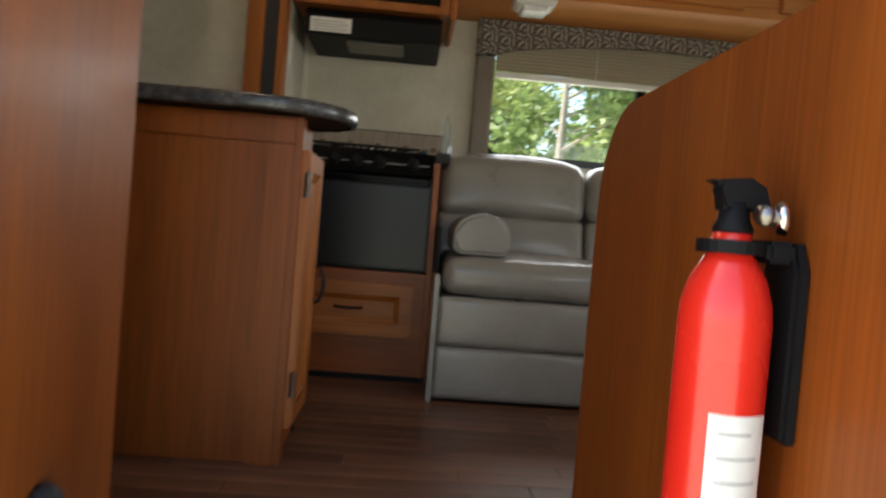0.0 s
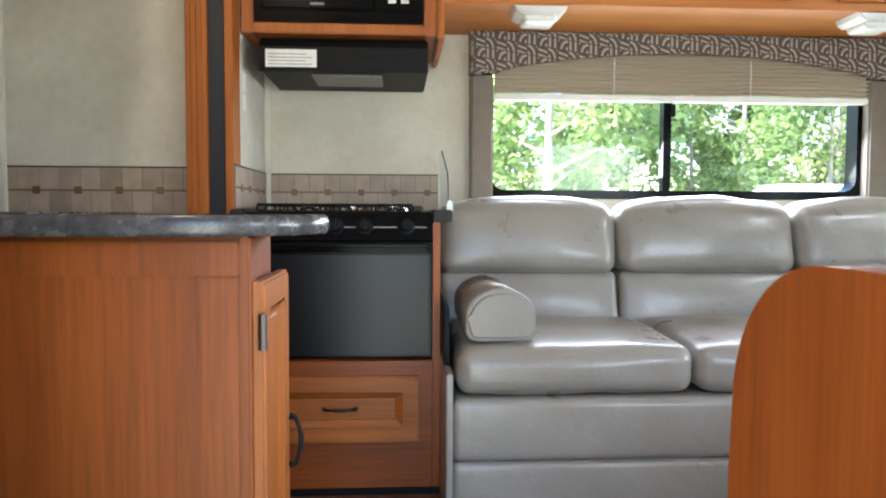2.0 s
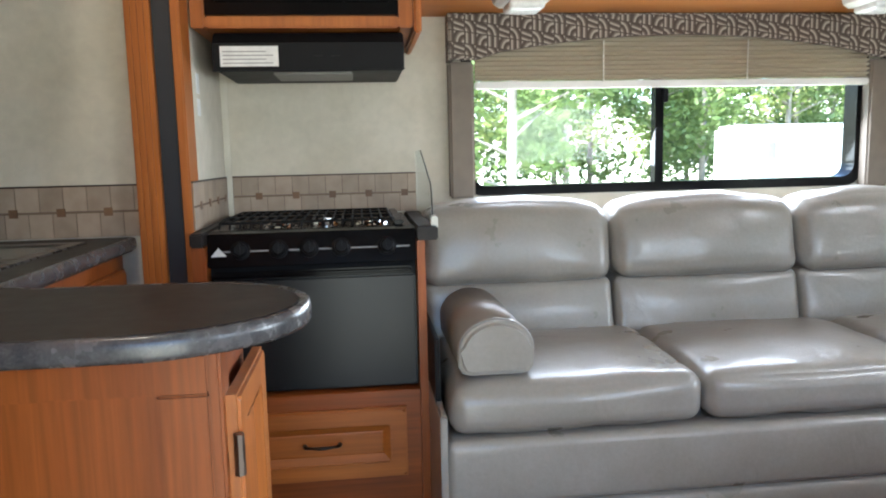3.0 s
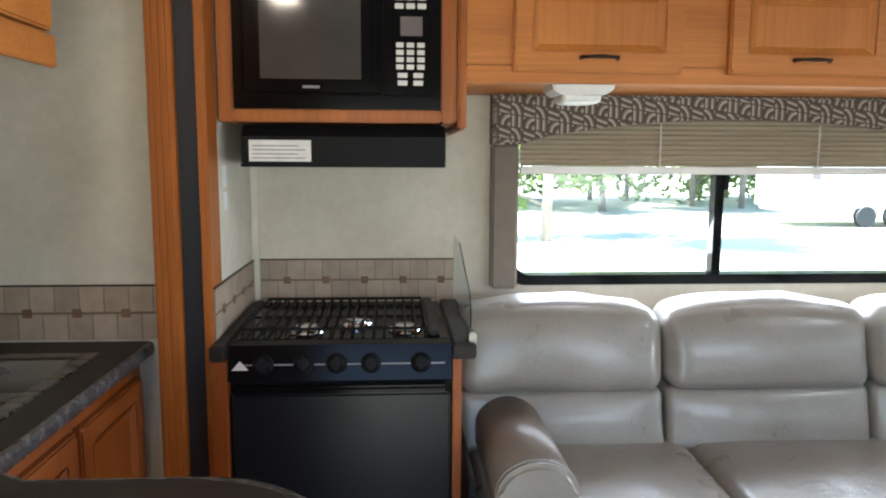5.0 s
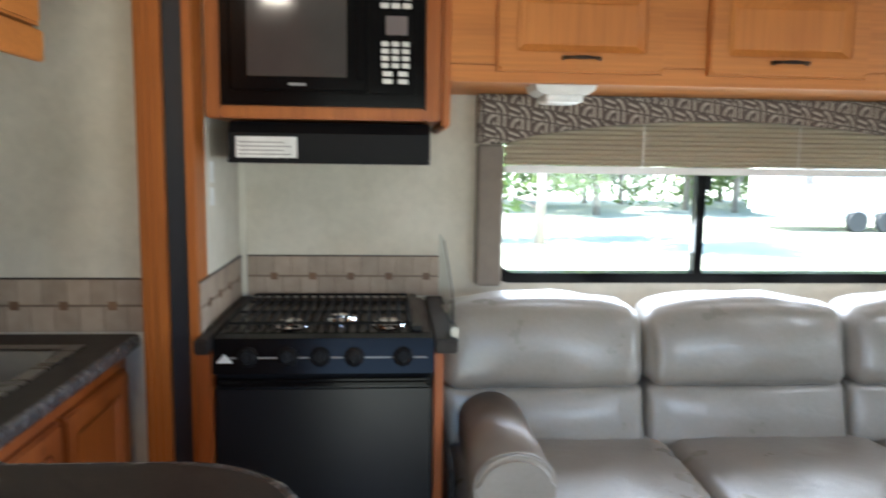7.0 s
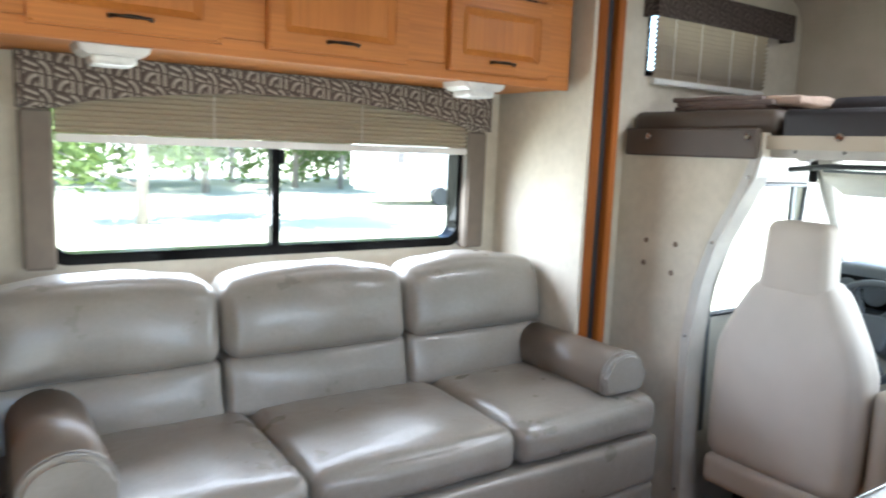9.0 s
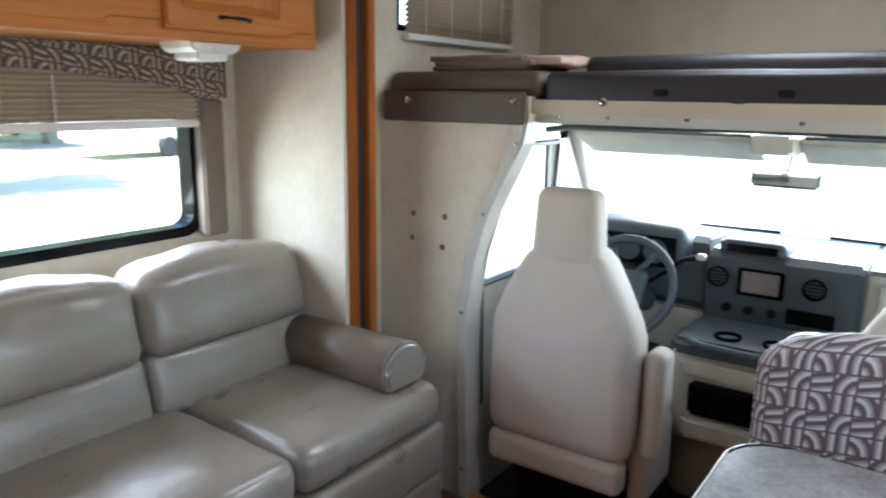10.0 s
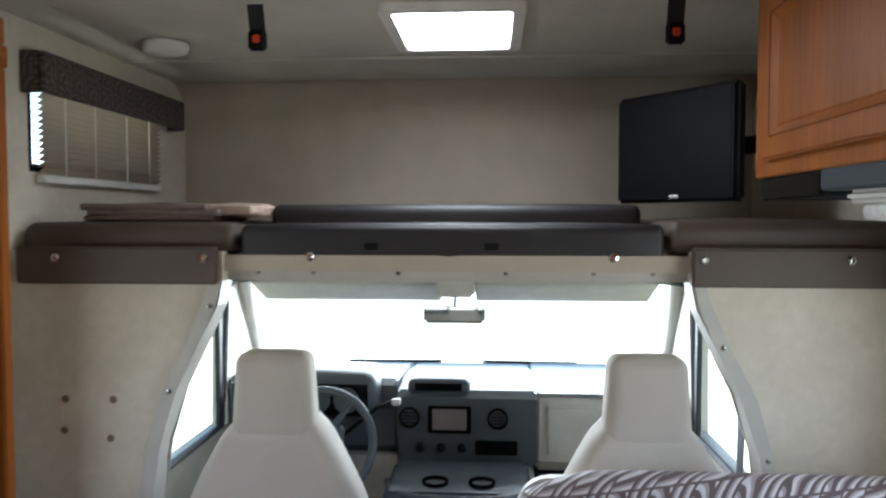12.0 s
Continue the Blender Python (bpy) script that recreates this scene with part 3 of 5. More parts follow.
def panel_door(parent, x0, x1, z0, z1, y, name="door", rail=0.055, thick=0.02, mats=None, m=None, knuckles=True):
    """A framed door with a raised panel, facing -y; m turns it into its place."""
    mv, mh = mats or (m_honey_v, m_honey_x)
    m = m or Matrix()
    def rim(k):
        return [(x0 + k, z0 + k), (x1 - k, z0 + k), (x1 - k, z1 - k), (x0 + k, z1 - k)]
    fr = frame_ring(rim(0), rim(rail), "y", y, y - thick)
    bmesh.ops.bevel(fr, geom=[e for e in fr.edges if all(abs(v.co.y - y + thick) < 1e-6 for v in e.verts)], offset=0.005, segments=2, affect="EDGES")
    d = part(name, turned(fr, m), mh, parent)
    a, b2, c2, e = x0 + rail, x1 - rail, z0 + rail, z1 - rail
    pn = bmesh.new()
    loops = []
    for k, dy in ((0.0, thick - 0.001), (0.005, thick - 0.004), (0.02, 0.007), (0.024, 0.0085)):
        loops.append([pn.verts.new((x, y - dy, z)) for x, z in ((a + k, c2 + k), (b2 - k, c2 + k), (b2 - k, e - k), (a + k, e - k))])
    for l1, l2 in zip(loops, loops[1:]):
        for k in range(4):
            pn.faces.new((l1[k], l1[(k + 1) % 4], l2[(k + 1) % 4], l2[k]))
    pn.faces.new(loops[-1])
    box(a, b2, y - 0.005, y, c2, e, bm=pn)
    part("panel", turned(pn, m), mv, d)
    return d


def dome_lamp(name, x0, x1, y0, y1, z, group="lamps under the wall cabinets"):
    """A shallow white lamp with a frosted lens under a cabinet."""
    t = thing(name, ((x0 + x1) / 2, (y0 + y1) / 2, z), "white plastic lamp with frosted lens under the wall cabinet", "lamp", group)
    hx = (x1 - x0) / 2
    cx = (x0 + x1) / 2
    bm = prism([(x0, z), (x0 + 0.006, z - 0.018), (cx - hx * 0.72, z - 0.03), (cx + hx * 0.72, z - 0.03), (x1 - 0.006, z - 0.018), (x1, z)], "y", y0, y1, 0.006)
    part("housing", bm, m_white, t)
    part("lens", soft(cx - hx * 0.62, cx + hx * 0.62, y0 + 0.015, y1 - 0.015, z - 0.052, z - 0.024, 0.012, (0, 0, 0.004), fine=4), m_lens, t, "frosted ribbed lens", True)
    part("switch", box(cx - 0.012, cx + 0.012, y0 - 0.004, y0 + 0.004, z - 0.024, z - 0.014, 0.002), m_white, t)
    return t


# ---------------- kitchen: cabinets, counter, sink ----------------
base = thing("peninsula_cabinet", (-0.7, 1.38, 0), "cherry wood peninsula cabinet under the stone-look counter", "cabinet")
bm = box(-1.3, -0.305, 1.305, 1.58, 0.0, 0.852, 0.003)
part("body", bm, m_cherry_v, base)
fr = box(-1.0, -0.305, 1.29, 1.306, 0.785, 0.843, 0.003)
box(-0.375, -0.305, 1.29, 1.306, 0.0, 0.784, 0.003, bm=fr)
part("front_frame", fr, m_cherry_v, base)
part("corner_post", box(-0.306, -0.288, 1.29, 1.35, 0.0, 0.852, 0.004), m_cherry_v, base)
M = Matrix.Translation((-0.288, 1.45, 0)) @ Matrix.Rotation(radians(90), 4, "Z")
d = panel_door(base, -0.14, 0.125, 0.09, 0.775, 0, mats=(m_amber_v, m_amber_v), m=M)
bow_handle("handle", d, (-0.266, 1.545, 0.43), 0.05, (1, 0, 0), (0, 0, 1), m_iron)
for z in (0.2, 0.69):
    part("hinge", tube([(-0.272, 1.306, z - 0.03), (-0.272, 1.306, z + 0.03)], 0.008, 8), m_steel, d, "grey steel hinge")
part("toe_kick", box(-1.3, -0.3, 1.583, 1.595, 0.0, 0.08), m_black_matt, base)

sinkcab = thing("sink_cabinet", (-1.04, 2.0, 0), "cherry wood sink cabinet with framed doors", "cabinet")
part("body", box(-1.3, -0.802, 1.6, 2.48, 0.0, 0.72, 0.003), m_cherry_v, sinkcab)
part("face_frame", box(-0.801, -0.782, 1.6, 2.48, 0.0, 0.845, 0.003), m_cherry_v, sinkcab)
M = Matrix.Translation((-0.782, 0, 0)) @ Matrix.Rotation(radians(90), 4, "Z")
for a, b2 in ((1.64, 2.04), (2.06, 2.44)):
    d = panel_door(sinkcab, a, b2, 0.1, 0.8, 0, mats=(m_cherry_v, m_cherry_v), m=M)

# L-shaped counter with a cut for the sink and a rounded end
ctop = thing("kitchen_counter", (-0.9, 1.8, 0.845), "dark stone-look laminate counter with rounded peninsula end", "counter")
SX0, SX1, SY0, SY1 = -1.23, -0.85, 1.69, 2.33
pen = [(-1.318, 1.222), (-0.43, 1.222)] + arc(-0.4, 1.4155, 0.215, -90, 90, 14, 0.1935)[1:] + [(-0.66, 1.612), (-0.735, 1.66), (-1.318, 1.66)]
top = prism(pen, "z", 0.856, 0.886, 0.006)
box(-1.318, SX0, 1.661, 2.478, 0.846, 0.886, 0.0, bm=top)
box(SX1, -0.752, 1.661, 2.478, 0.846, 0.886, 0.0, bm=top)
box(SX0, SX1, 1.661, SY0, 0.846, 0.886, 0.0, bm=top)
box(SX0, SX1, SY1, 2.478, 0.846, 0.886, 0.0, bm=top)
part("top", top, m_counter, ctop)
edge = [(-0.9, 1.222), (-0.43, 1.222)] + arc(-0.4, 1.4155, 0.215, -90, 90, 20, 0.1935)[1:] + [(-0.66, 1.612), (-0.735, 1.655), (-0.752, 1.7), (-0.752, 2.47)]
bm = bmesh.new()
pts = [(x, y) for x, y in edge]
prev = None
for i, (x, y) in enumerate(pts):
    a, c = pts[max(i - 1, 0)], pts[min(i + 1, len(pts) - 1)]
    nx, ny = (c[1] - a[1]), -(c[0] - a[0])
    ln = math.hypot(nx, ny)
    nx, ny = nx / ln, ny / ln
    ring = [bm.verts.new((x + nx * o, y + ny * o, z)) for o, z in ((-0.004, 0.884), (0.004, 0.8875), (0.011, 0.884), (0.014, 0.874), (0.014, 0.86), (0.01, 0.853), (-0.004, 0.853))]
    if prev:
        for k in range(6):
            bm.faces.new((prev[k], prev[k + 1], ring[k + 1], ring[k]))
    prev = ring
part("edge_band", bm, m_counter_edge, ctop, "speckled grey laminate edge", True)

sink = thing("kitchen_sink", (-1.04, 2.0, 0.87), "double-bowl stainless steel sink set in the counter", "sink")
rim = None
bowls = ((1.715, 1.985), (2.035, 2.305))
ys = [SY0 - 0.02, bowls[0][0], bowls[0][1], bowls[1][0], bowls[1][1], SY1 + 0.02]
bx0, bx1 = -1.175, -0.868
rim = box(SX0 - 0.03, bx0, ys[0], ys[5], 0.884, 0.891, 0.002)
box(bx1, SX1 + 0.02, ys[0], ys[5], 0.884, 0.891, 0.002, bm=rim)
for a, b2 in ((ys[0], ys[1]), (ys[2], ys[3]), (ys[4], ys[5])):
    box(bx0, bx1, a, b2, 0.884, 0.8908, 0.002, bm=rim)
part("rim", rim, m_steel, sink)
for y0, y1 in bowls:
    b = bmesh.new()
    rings = []
    for inset, z in ((0.0, 0.887), (0.006, 0.875), (0.012, 0.78), (0.03, 0.745), (0.1, 0.742)):
        rr = max(0.012, 0.045 - inset * 0.2)
        rings.append([b.verts.new((x, y, z)) for x, y in round_rect(bx0 - 0.004 + inset, bx1 + 0.004 - inset, y0 - 0.004 + inset, y1 + 0.004 - inset, rr, 5)])
    for r1, r2 in zip(rings, rings[1:]):
        for k in range(len(r1)):
            b.faces.new((r1[k], r1[(k + 1) % len(r1)], r2[(k + 1) % len(r1)], r2[k]))
    b.faces.new(rings[-1])
    bowl = part("bowl", b, m_steel, sink, "deep stainless bowl", True)
    part("drain", lathe([(0.002, 0), (0.04, 0.0), (0.042, 0.003), (0.03, 0.004), (0.002, 0.002)], ((bx0 + bx1) / 2, (y0 + y1) / 2, 0.7425), n=18), m_chrome, bowl)

tap = thing("kitchen_tap", (-1.245, 2.03, 0.886), "chrome swan-neck tap with two smoky knobs", "tap")
part("base_plate", box(-1.275, -1.21, 1.9, 2.17, 0.8905, 0.912, 0.008, 3), m_chrome, tap)
pts = [(-1.245, 2.03, 0.91), (-1.245, 2.03, 1.03)] + [(-1.245 + 0.015 * (1 - math.cos(radians(a))), 2.03 - 0.085 * (1 - math.cos(radians(a))), 1.03 + 0.105 * math.sin(radians(a))) for a in range(15, 166, 15)]
part("spout", tube(pts, [0.014, 0.012] + [0.0105] * (len(pts) - 3) + [0.013], 12), m_chrome, tap, "", True)
for y in (1.925, 2.145):
    part("knob", lathe([(0.012, 0), (0.014, 0.012), (0.024, 0.02), (0.029, 0.03), (0.027, 0.056), (0.02, 0.06), (0.002, 0.06)], (-1.245, y, 0.91), n=14), m_black, tap, "smoky dark tap knob")

# wall cabinet over the sink
wc = thing("wall_cabinet", (-1.05, 1.5, 1.58), "orange-brown wall cabinet with two framed doors", "cabinet", "wall cabinets")
part("body", box(-1.318, -0.79, 0.78, 2.07, 1.6, 2.11, 0.003), m_honey_v, wc)
part("bottom_rail", box(-0.79, -0.772, 0.78, 2.07, 1.562, 1.625, 0.003), m_honey_x, wc)
part("bottom_panel", box(-1.316, -0.792, 0.782, 2.068, 1.59, 1.599), material("pale_underside_board", (0.42, 0.36, 0.27), 0.6, scale=5), wc)
M = Matrix.Translation((-0.782, 0, 0)) @ Matrix.Rotation(radians(90), 4, "Z")
for a, b2, hy in ((1.66, 2.04, 1.71), (1.24, 1.64, 1.59), (0.82, 1.22, 0.87)):
    d = panel_door(wc, a, b2, 1.63, 2.09, 0, m=M)
    bow_handle("handle", d, (-0.76, hy, 1.86), 0.045, (1, 0, 0), (0, 0, 1))
L1 = thing("dome_lamp", (-0.98, 1.77, 1.589), "white plastic lamp with ribbed lens under the sink cabinet", "lamp", "lamps under the wall cabinets")
part("housing", prism(round_rect(-1.06, -0.88, 1.53, 1.99, 0.06), "z", 1.56, 1.589, 0.01), m_white, L1)
part("lens", soft(-1.03, -0.91, 1.6, 1.92, 1.535, 1.562, 0.012, (0, 0, 0.004), fine=4), m_lens, L1, "ribbed clear lens", True)

out = thing("wall_outlet", (-1.318, 2.27, 0.96), "black double power outlet on the backsplash", "outlet")
part("plate", box(-1.312, -1.302, 2.23, 2.31, 0.965, 1.09, 0.003), m_black, out)
part("socket", box(-1.302, -1.298, 2.245, 2.295, 1.05, 1.075, 0.002), m_paper, out, "pale test-button label")
part("socket", box(-1.302, -1.299, 2.245, 2.295, 0.985, 1.03, 0.002), m_black_matt, out)

cl = thing("ceiling_lamp", (-0.56, 1.2, 2.07), "round white ceiling lamp, switched on", "lamp")
part("base", lathe([(0.085, 0.0), (0.087, -0.012), (0.075, -0.02), (0.002, -0.021)], (-0.56, 1.2, 2.119), n=28), m_white, cl, "", True)
part("lens", lathe([(0.07, 0.0), (0.066, -0.02), (0.045, -0.032), (0.002, -0.036)], (-0.56, 1.2, 2.0985), n=28), m_lamp_lit, cl, "warm lit lens", True)

# ---------------- stove, hood, microwave ----------------
rc = thing("stove_cabinet", (-0.24, 2.65, 0), "cherry wood cabinet round the stove with a drawer below", "cabinet")
part("side_panel", box(-0.56, -0.522, 2.35, 2.93, 0.0, 0.862, 0.002), m_cherry_v, rc)
part("side_panel", box(0.064, 0.088, 2.35, 2.93, 0.0, 0.862, 0.002), m_cherry_v, rc)
part("body", box(-0.521, 0.063, 2.352, 2.93, 0.0, 0.424, 0.002), m_cherry_x, rc)
d = panel_door(rc, -0.47, 0.02, 0.17, 0.378, 2.351, "drawer", 0.05, 0.02, (m_amber_x, m_amber_x))
bow_handle("handle", d, (-0.225, 2.331, 0.28), 0.05)
part("toe_strip", box(-0.56, 0.088, 2.34, 2.35, 0.0, 0.02), m_black_matt, rc)
part("counter_strip", box(-0.561, -0.524, 2.34, 2.955, 0.863, 0.902, 0.004), m_counter, rc, "dark laminate strip")
part("counter_strip", box(0.066, 0.125, 2.34, 2.955, 0.863, 0.902, 0.004), m_counter, rc, "dark laminate strip")

st = thing("gas_stove", (-0.23, 2.65, 0.37), "black gas stove with oven, iron grates and control knobs", "stove")
part("body", box(-0.52, 0.062, 2.4, 2.93, 0.425, 0.86, 0.003), m_black_matt, st)
part("oven_door", box(-0.518, 0.06, 2.372, 2.4, 0.435, 0.765, 0.006, 3), m_oven_glass, st, "smooth black glass oven door")
part("door_handle", box(-0.51, 0.052, 2.352, 2.374, 0.77, 0.79, 0.008, 3), m_black, st)
cp = prism([(2.375, 0.8), (2.36, 0.805), (2.385, 0.895), (2.42, 0.9), (2.42, 0.8)], "x", -0.522, 0.064, 0.003)
part("control_panel", cp, m_black, st)
part("cooktop", box(-0.522, 0.064, 2.42, 2.94, 0.862, 0.9, 0.008, 3), m_black, st)
part("trim_line", turned(box(-0.5, 0.045, -0.0008, 0.0008, -0.002, 0.002), Matrix.Translation((0, 2.3702, 0.846)) @ Matrix.Rotation(radians(-15.5), 4, "X")), m_grey_print, st, "thin silver line")
for x in (-0.43, -0.325, -0.24, -0.15, -0.02):
    kn = lathe([(0.002, 0), (0.027, 0), (0.027, 0.008), (0.02, 0.012), (0.018, 0.026), (0.014, 0.029), (0.002, 0.029)], (x, 2.3705, 0.848), (0, -1, 0.27), 18)
    join(kn, turned(box(-0.004, 0.004, -0.036, -0.012, -0.018, 0.018, 0.002), Matrix.Translation((x, 2.3705, 0.848)) @ Matrix.Rotation(radians(-15), 4, "X")))
    part("knob", kn, m_black_matt, st)
part("badge", prism([(-0.51, 0.834), (-0.468, 0.834), (-0.489, 0.858)], "y", 2.363, 2.3675), m_paper, st, "small pale triangular badge")
gr = None
for y in (2.47, 2.62, 2.77, 2.9):
    gr = tube([(-0.5, y, 0.917), (0.0, y, 0.917)], 0.0045, 6, bm=gr)
for k in range(18):
    x = -0.5 + k * 0.5 / 17
    gr = tube([(x, 2.45, 0.903), (x, 2.47, 0.919), (x, 2.9, 0.919), (x, 2.92, 0.903)], 0.0035, 5, bm=gr)
part("grate", gr, m_iron, st, "black cast-iron pan grate")
for x, y in ((-0.335, 2.52), (-0.06, 2.52), (-0.2, 2.6)):
    part("burner", lathe([(0.002, 0), (0.05, 0), (0.045, 0.008), (0.03, 0.01), (0.03, 0.016), (0.002, 0.018)], (x, y, 0.9), n=18), m_chrome, st, "shiny chrome burner")
part("hinge_bar", box(0.005, 0.035, 2.44, 2.93, 0.901, 0.915, 0.004), m_black, st)

shield = thing("splash_shield", (0.118, 2.7, 0.9), "clear plastic splash shield beside the stove", "shield")
part("pane", prism([(2.4, 0.903), (2.95, 0.903), (2.95, 1.12), (2.75, 1.12), (2.43, 1.02), (2.4, 0.98)], "x", 0.112, 0.118, 0.001), m_shield_glass, shield)
part("edge", tube([(0.115, 2.4, 0.905), (0.115, 2.4, 0.98), (0.115, 2.43, 1.02), (0.115, 2.75, 1.12)], 0.0018, 6), m_black_matt, shield, "thin dark rim")
part("bracket", box(0.108, 0.128, 2.36, 2.42, 0.885, 0.93, 0.004), m_steel, shield)

hood = thing("range_hood", (-0.22, 2.72, 1.37), "black range hood with a paper label and light panel", "range hood")
part("body", prism([(2.53, 1.365), (2.95, 1.365), (2.95, 1.472), (2.56, 1.472), (2.53, 1.44)], "x", -0.505, 0.055, 0.004), m_black_matt, hood)
part("lip", box(-0.505, 0.055, 2.52, 2.532, 1.357, 1.368, 0.003), m_black_matt, hood)
part("label", box(-0.482, -0.315, 2.5265, 2.529, 1.372, 1.43), m_paper, hood, "white printed warning label")
for k in range(4):
    part("print_line", box(-0.474, -0.33 - 0.02 * (k % 2), 2.5257, 2.527, 1.38 + k * 0.011, 1.383 + k * 0.011), m_grey_print, hood)
part("light_panel", box(-0.34, -0.1, 2.6, 2.8, 1.356, 1.364, 0.003), material("grey_mesh_filter", (0.25, 0.24, 0.22), 0.45, metal=0.6, scale=60), hood, "grey mesh filter")
for x in (-0.2, -0.15):
    part("switch", box(x - 0.014, x + 0.014, 2.524, 2.53, 1.4, 1.412, 0.002), m_black_matt, hood)

mc = thing("microwave_cabinet", (-0.23, 2.72, 1.475), "orange-brown wooden cabinet framing the microwave", "cabinet", "wall cabinets")
bm = box(-0.556, -0.515, 2.505, 2.955, 1.478, 1.928, 0.004)
box(0.04, 0.083, 2.505, 2.955, 1.478, 1.928, 0.004, bm=bm)
box(-0.515, 0.04, 2.505, 2.955, 1.478, 1.512, 0.004, bm=bm)
box(-0.515, 0.04, 2.505, 2.955, 1.912, 1.928, 0.003, bm=bm)
part("frame", bm, m_amber_v, mc)
part("end_panel", box(0.084, 0.107, 2.488, 2.955, 1.46, 1.93, 0.006, 3), m_amber_v, mc)
mw = thing("microwave", (-0.24, 2.72, 1.513), "black built-in microwave with white keypad", "microwave")
part("body", box(-0.513, 0.038, 2.52, 2.9, 1.513, 1.911, 0.003), m_black_matt, mw)
part("surround", frame_ring([(-0.513, 1.513), (0.038, 1.513), (0.038, 1.911), (-0.513, 1.911)], [(-0.49, 1.548), (0.015, 1.548), (0.015, 1.848), (-0.49, 1.848)], "y", 2.496, 2.52), m_black, mw)
part("door", box(-0.488, -0.118, 2.49, 2.519, 1.55, 1.846, 0.006, 3), m_black, mw, "glossy black microwave door")
part("window", box(-0.44, -0.175, 2.4885, 2.491, 1.59, 1.8), material("dark_mesh_window", (0.06, 0.055, 0.053), 0.1, scale=8, rough_var=0.03), mw, "dark grey mesh window")
part("control_panel", box(-0.116, 0.013, 2.493, 2.519, 1.55, 1.846, 0.004), m_black, mw)
part("door_handle", box(-0.15, -0.128, 2.478, 2.492, 1.58, 1.8, 0.006, 3), m_black, mw)
part("display", box(-0.07, -0.012, 2.4905, 2.4932, 1.705, 1.755, 0.001), m_screen, mw, "small dark display")
for r in range(3):
    for k in range(3):
        part("key", box(-0.085 + k * 0.03, -0.062 + k * 0.03, 2.491, 2.4935, 1.775 + r * 0.022, 1.789 + r * 0.022, 0.001), m_white, mw)
for r in range(4):
    for k in range(3):
        part("key", box(-0.082 + k * 0.028, -0.062 + k * 0.028, 2.491, 2.4935, 1.618 + r * 0.019, 1.631 + r * 0.019, 0.001), m_white, mw)
for r in range(2):
    for k in range(2):
        part("key", box(-0.078 + k * 0.042, -0.052 + k * 0.042, 2.491, 2.4935, 1.576 + r * 0.02, 1.589 + r * 0.02, 0.001), m_white, mw)
for g in range(6):
    vx = -0.49 + g * 0.0855
    for k in range(4):
        part("vent_slat", box(vx, vx + 0.074, 2.4935, 2.497, 1.862 + k * 0.01, 1.866 + k * 0.01, 0.001), m_black_matt if g < 3 else m_steel, mw)
part("badge", box(-0.33, -0.285, 2.4885, 2.4905, 1.566, 1.573), m_grey_print, mw)

# ---------------- slide-out wall cabinets, window, valance ----------------
uc = thing("wall_cabinet", (1.05, 2.72, 1.59), "orange-brown wall cabinet with three framed doors over the sofa", "cabinet", "wall cabinets")
part("body", box(0.108, 2.012, 2.525, 2.955, 1.6, 1.928, 0.003), m_cherry_x, uc)
fr = box(0.108, 2.012, 2.505, 2.526, 1.588, 1.635, 0.003)
box(0.108, 2.012, 2.505, 2.526, 1.89, 1.928, 0.003, bm=fr)
for a, b2 in ((0.108, 0.25), (0.685, 0.845), (1.28, 1.465), (1.88, 2.012)):
    box(a, b2, 2.5055, 2.5265, 1.636, 1.889, 0.002, bm=fr)
part("face_frame", fr, m_honey_x, uc)
part("bottom_panel", box(0.11, 2.01, 2.528, 2.953, 1.592, 1.599), m_honey_x, uc)
for a, b2 in ((0.233, 0.7), (0.83, 1.295), (1.452, 1.893)):
    d = panel_door(uc, a, b2, 1.617, 1.88, 2.504)
    bow_handle("handle", d, ((a + b2) / 2, 2.484, 1.655), 0.05)
    for hx in (a + 0.09, b2 - 0.09):
        part("hinge", box(hx - 0.025, hx + 0.025, 2.488, 2.5, 1.881, 1.887, 0.002), m_bronze, d)
dome_lamp("dome_lamp", 0.345, 0.525, 2.515, 2.66, 1.591)
dome_lamp("dome_lamp", 1.54, 1.72, 2.515, 2.66, 1.591)

wd = thing("window_1", (1.07, 2.98, 0.96), "wide sliding window with a black frame above the sofa", "window", kind="structure")
part("window_frame", frame_ring(round_rect(0.285, 1.865, 0.95, 1.545, 0.075, 6), round_rect(0.325, 1.825, 0.985, 1.51, 0.05, 6), "y", 2.945, 3.02), m_black, wd, "black metal window frame")
part("mullion", box(1.02, 1.052, 2.95, 3.0, 0.985, 1.51, 0.003), m_black, wd)
for x0, x1, y in ((0.32, 1.03, 2.985), (1.035, 1.83, 2.995)):
    p = part("pane", box(x0, x1, y, y + 0.004, 0.98, 1.515), m_glass, wd)
    p.visible_shadow = False
part("latch", box(1.045, 1.065, 2.94, 2.955, 1.28, 1.33, 0.003), m_black_matt, wd)

wd3 = thing("window_3", (1.5, 0.0, 1.0), "plain black-framed window beside the dinette", "window", kind="structure")
part("window_frame", frame_ring(round_rect(1.03, 1.97, 0.99, 1.49, 0.05, 5), round_rect(1.065, 1.935, 1.025, 1.455, 0.035, 5), "y", -0.05, 0.05), m_black, wd3, "black metal window frame")
p = part("pane", box(1.06, 1.94, -0.004, 0.0, 1.02, 1.46), m_glass, wd3)
p.visible_shadow = False

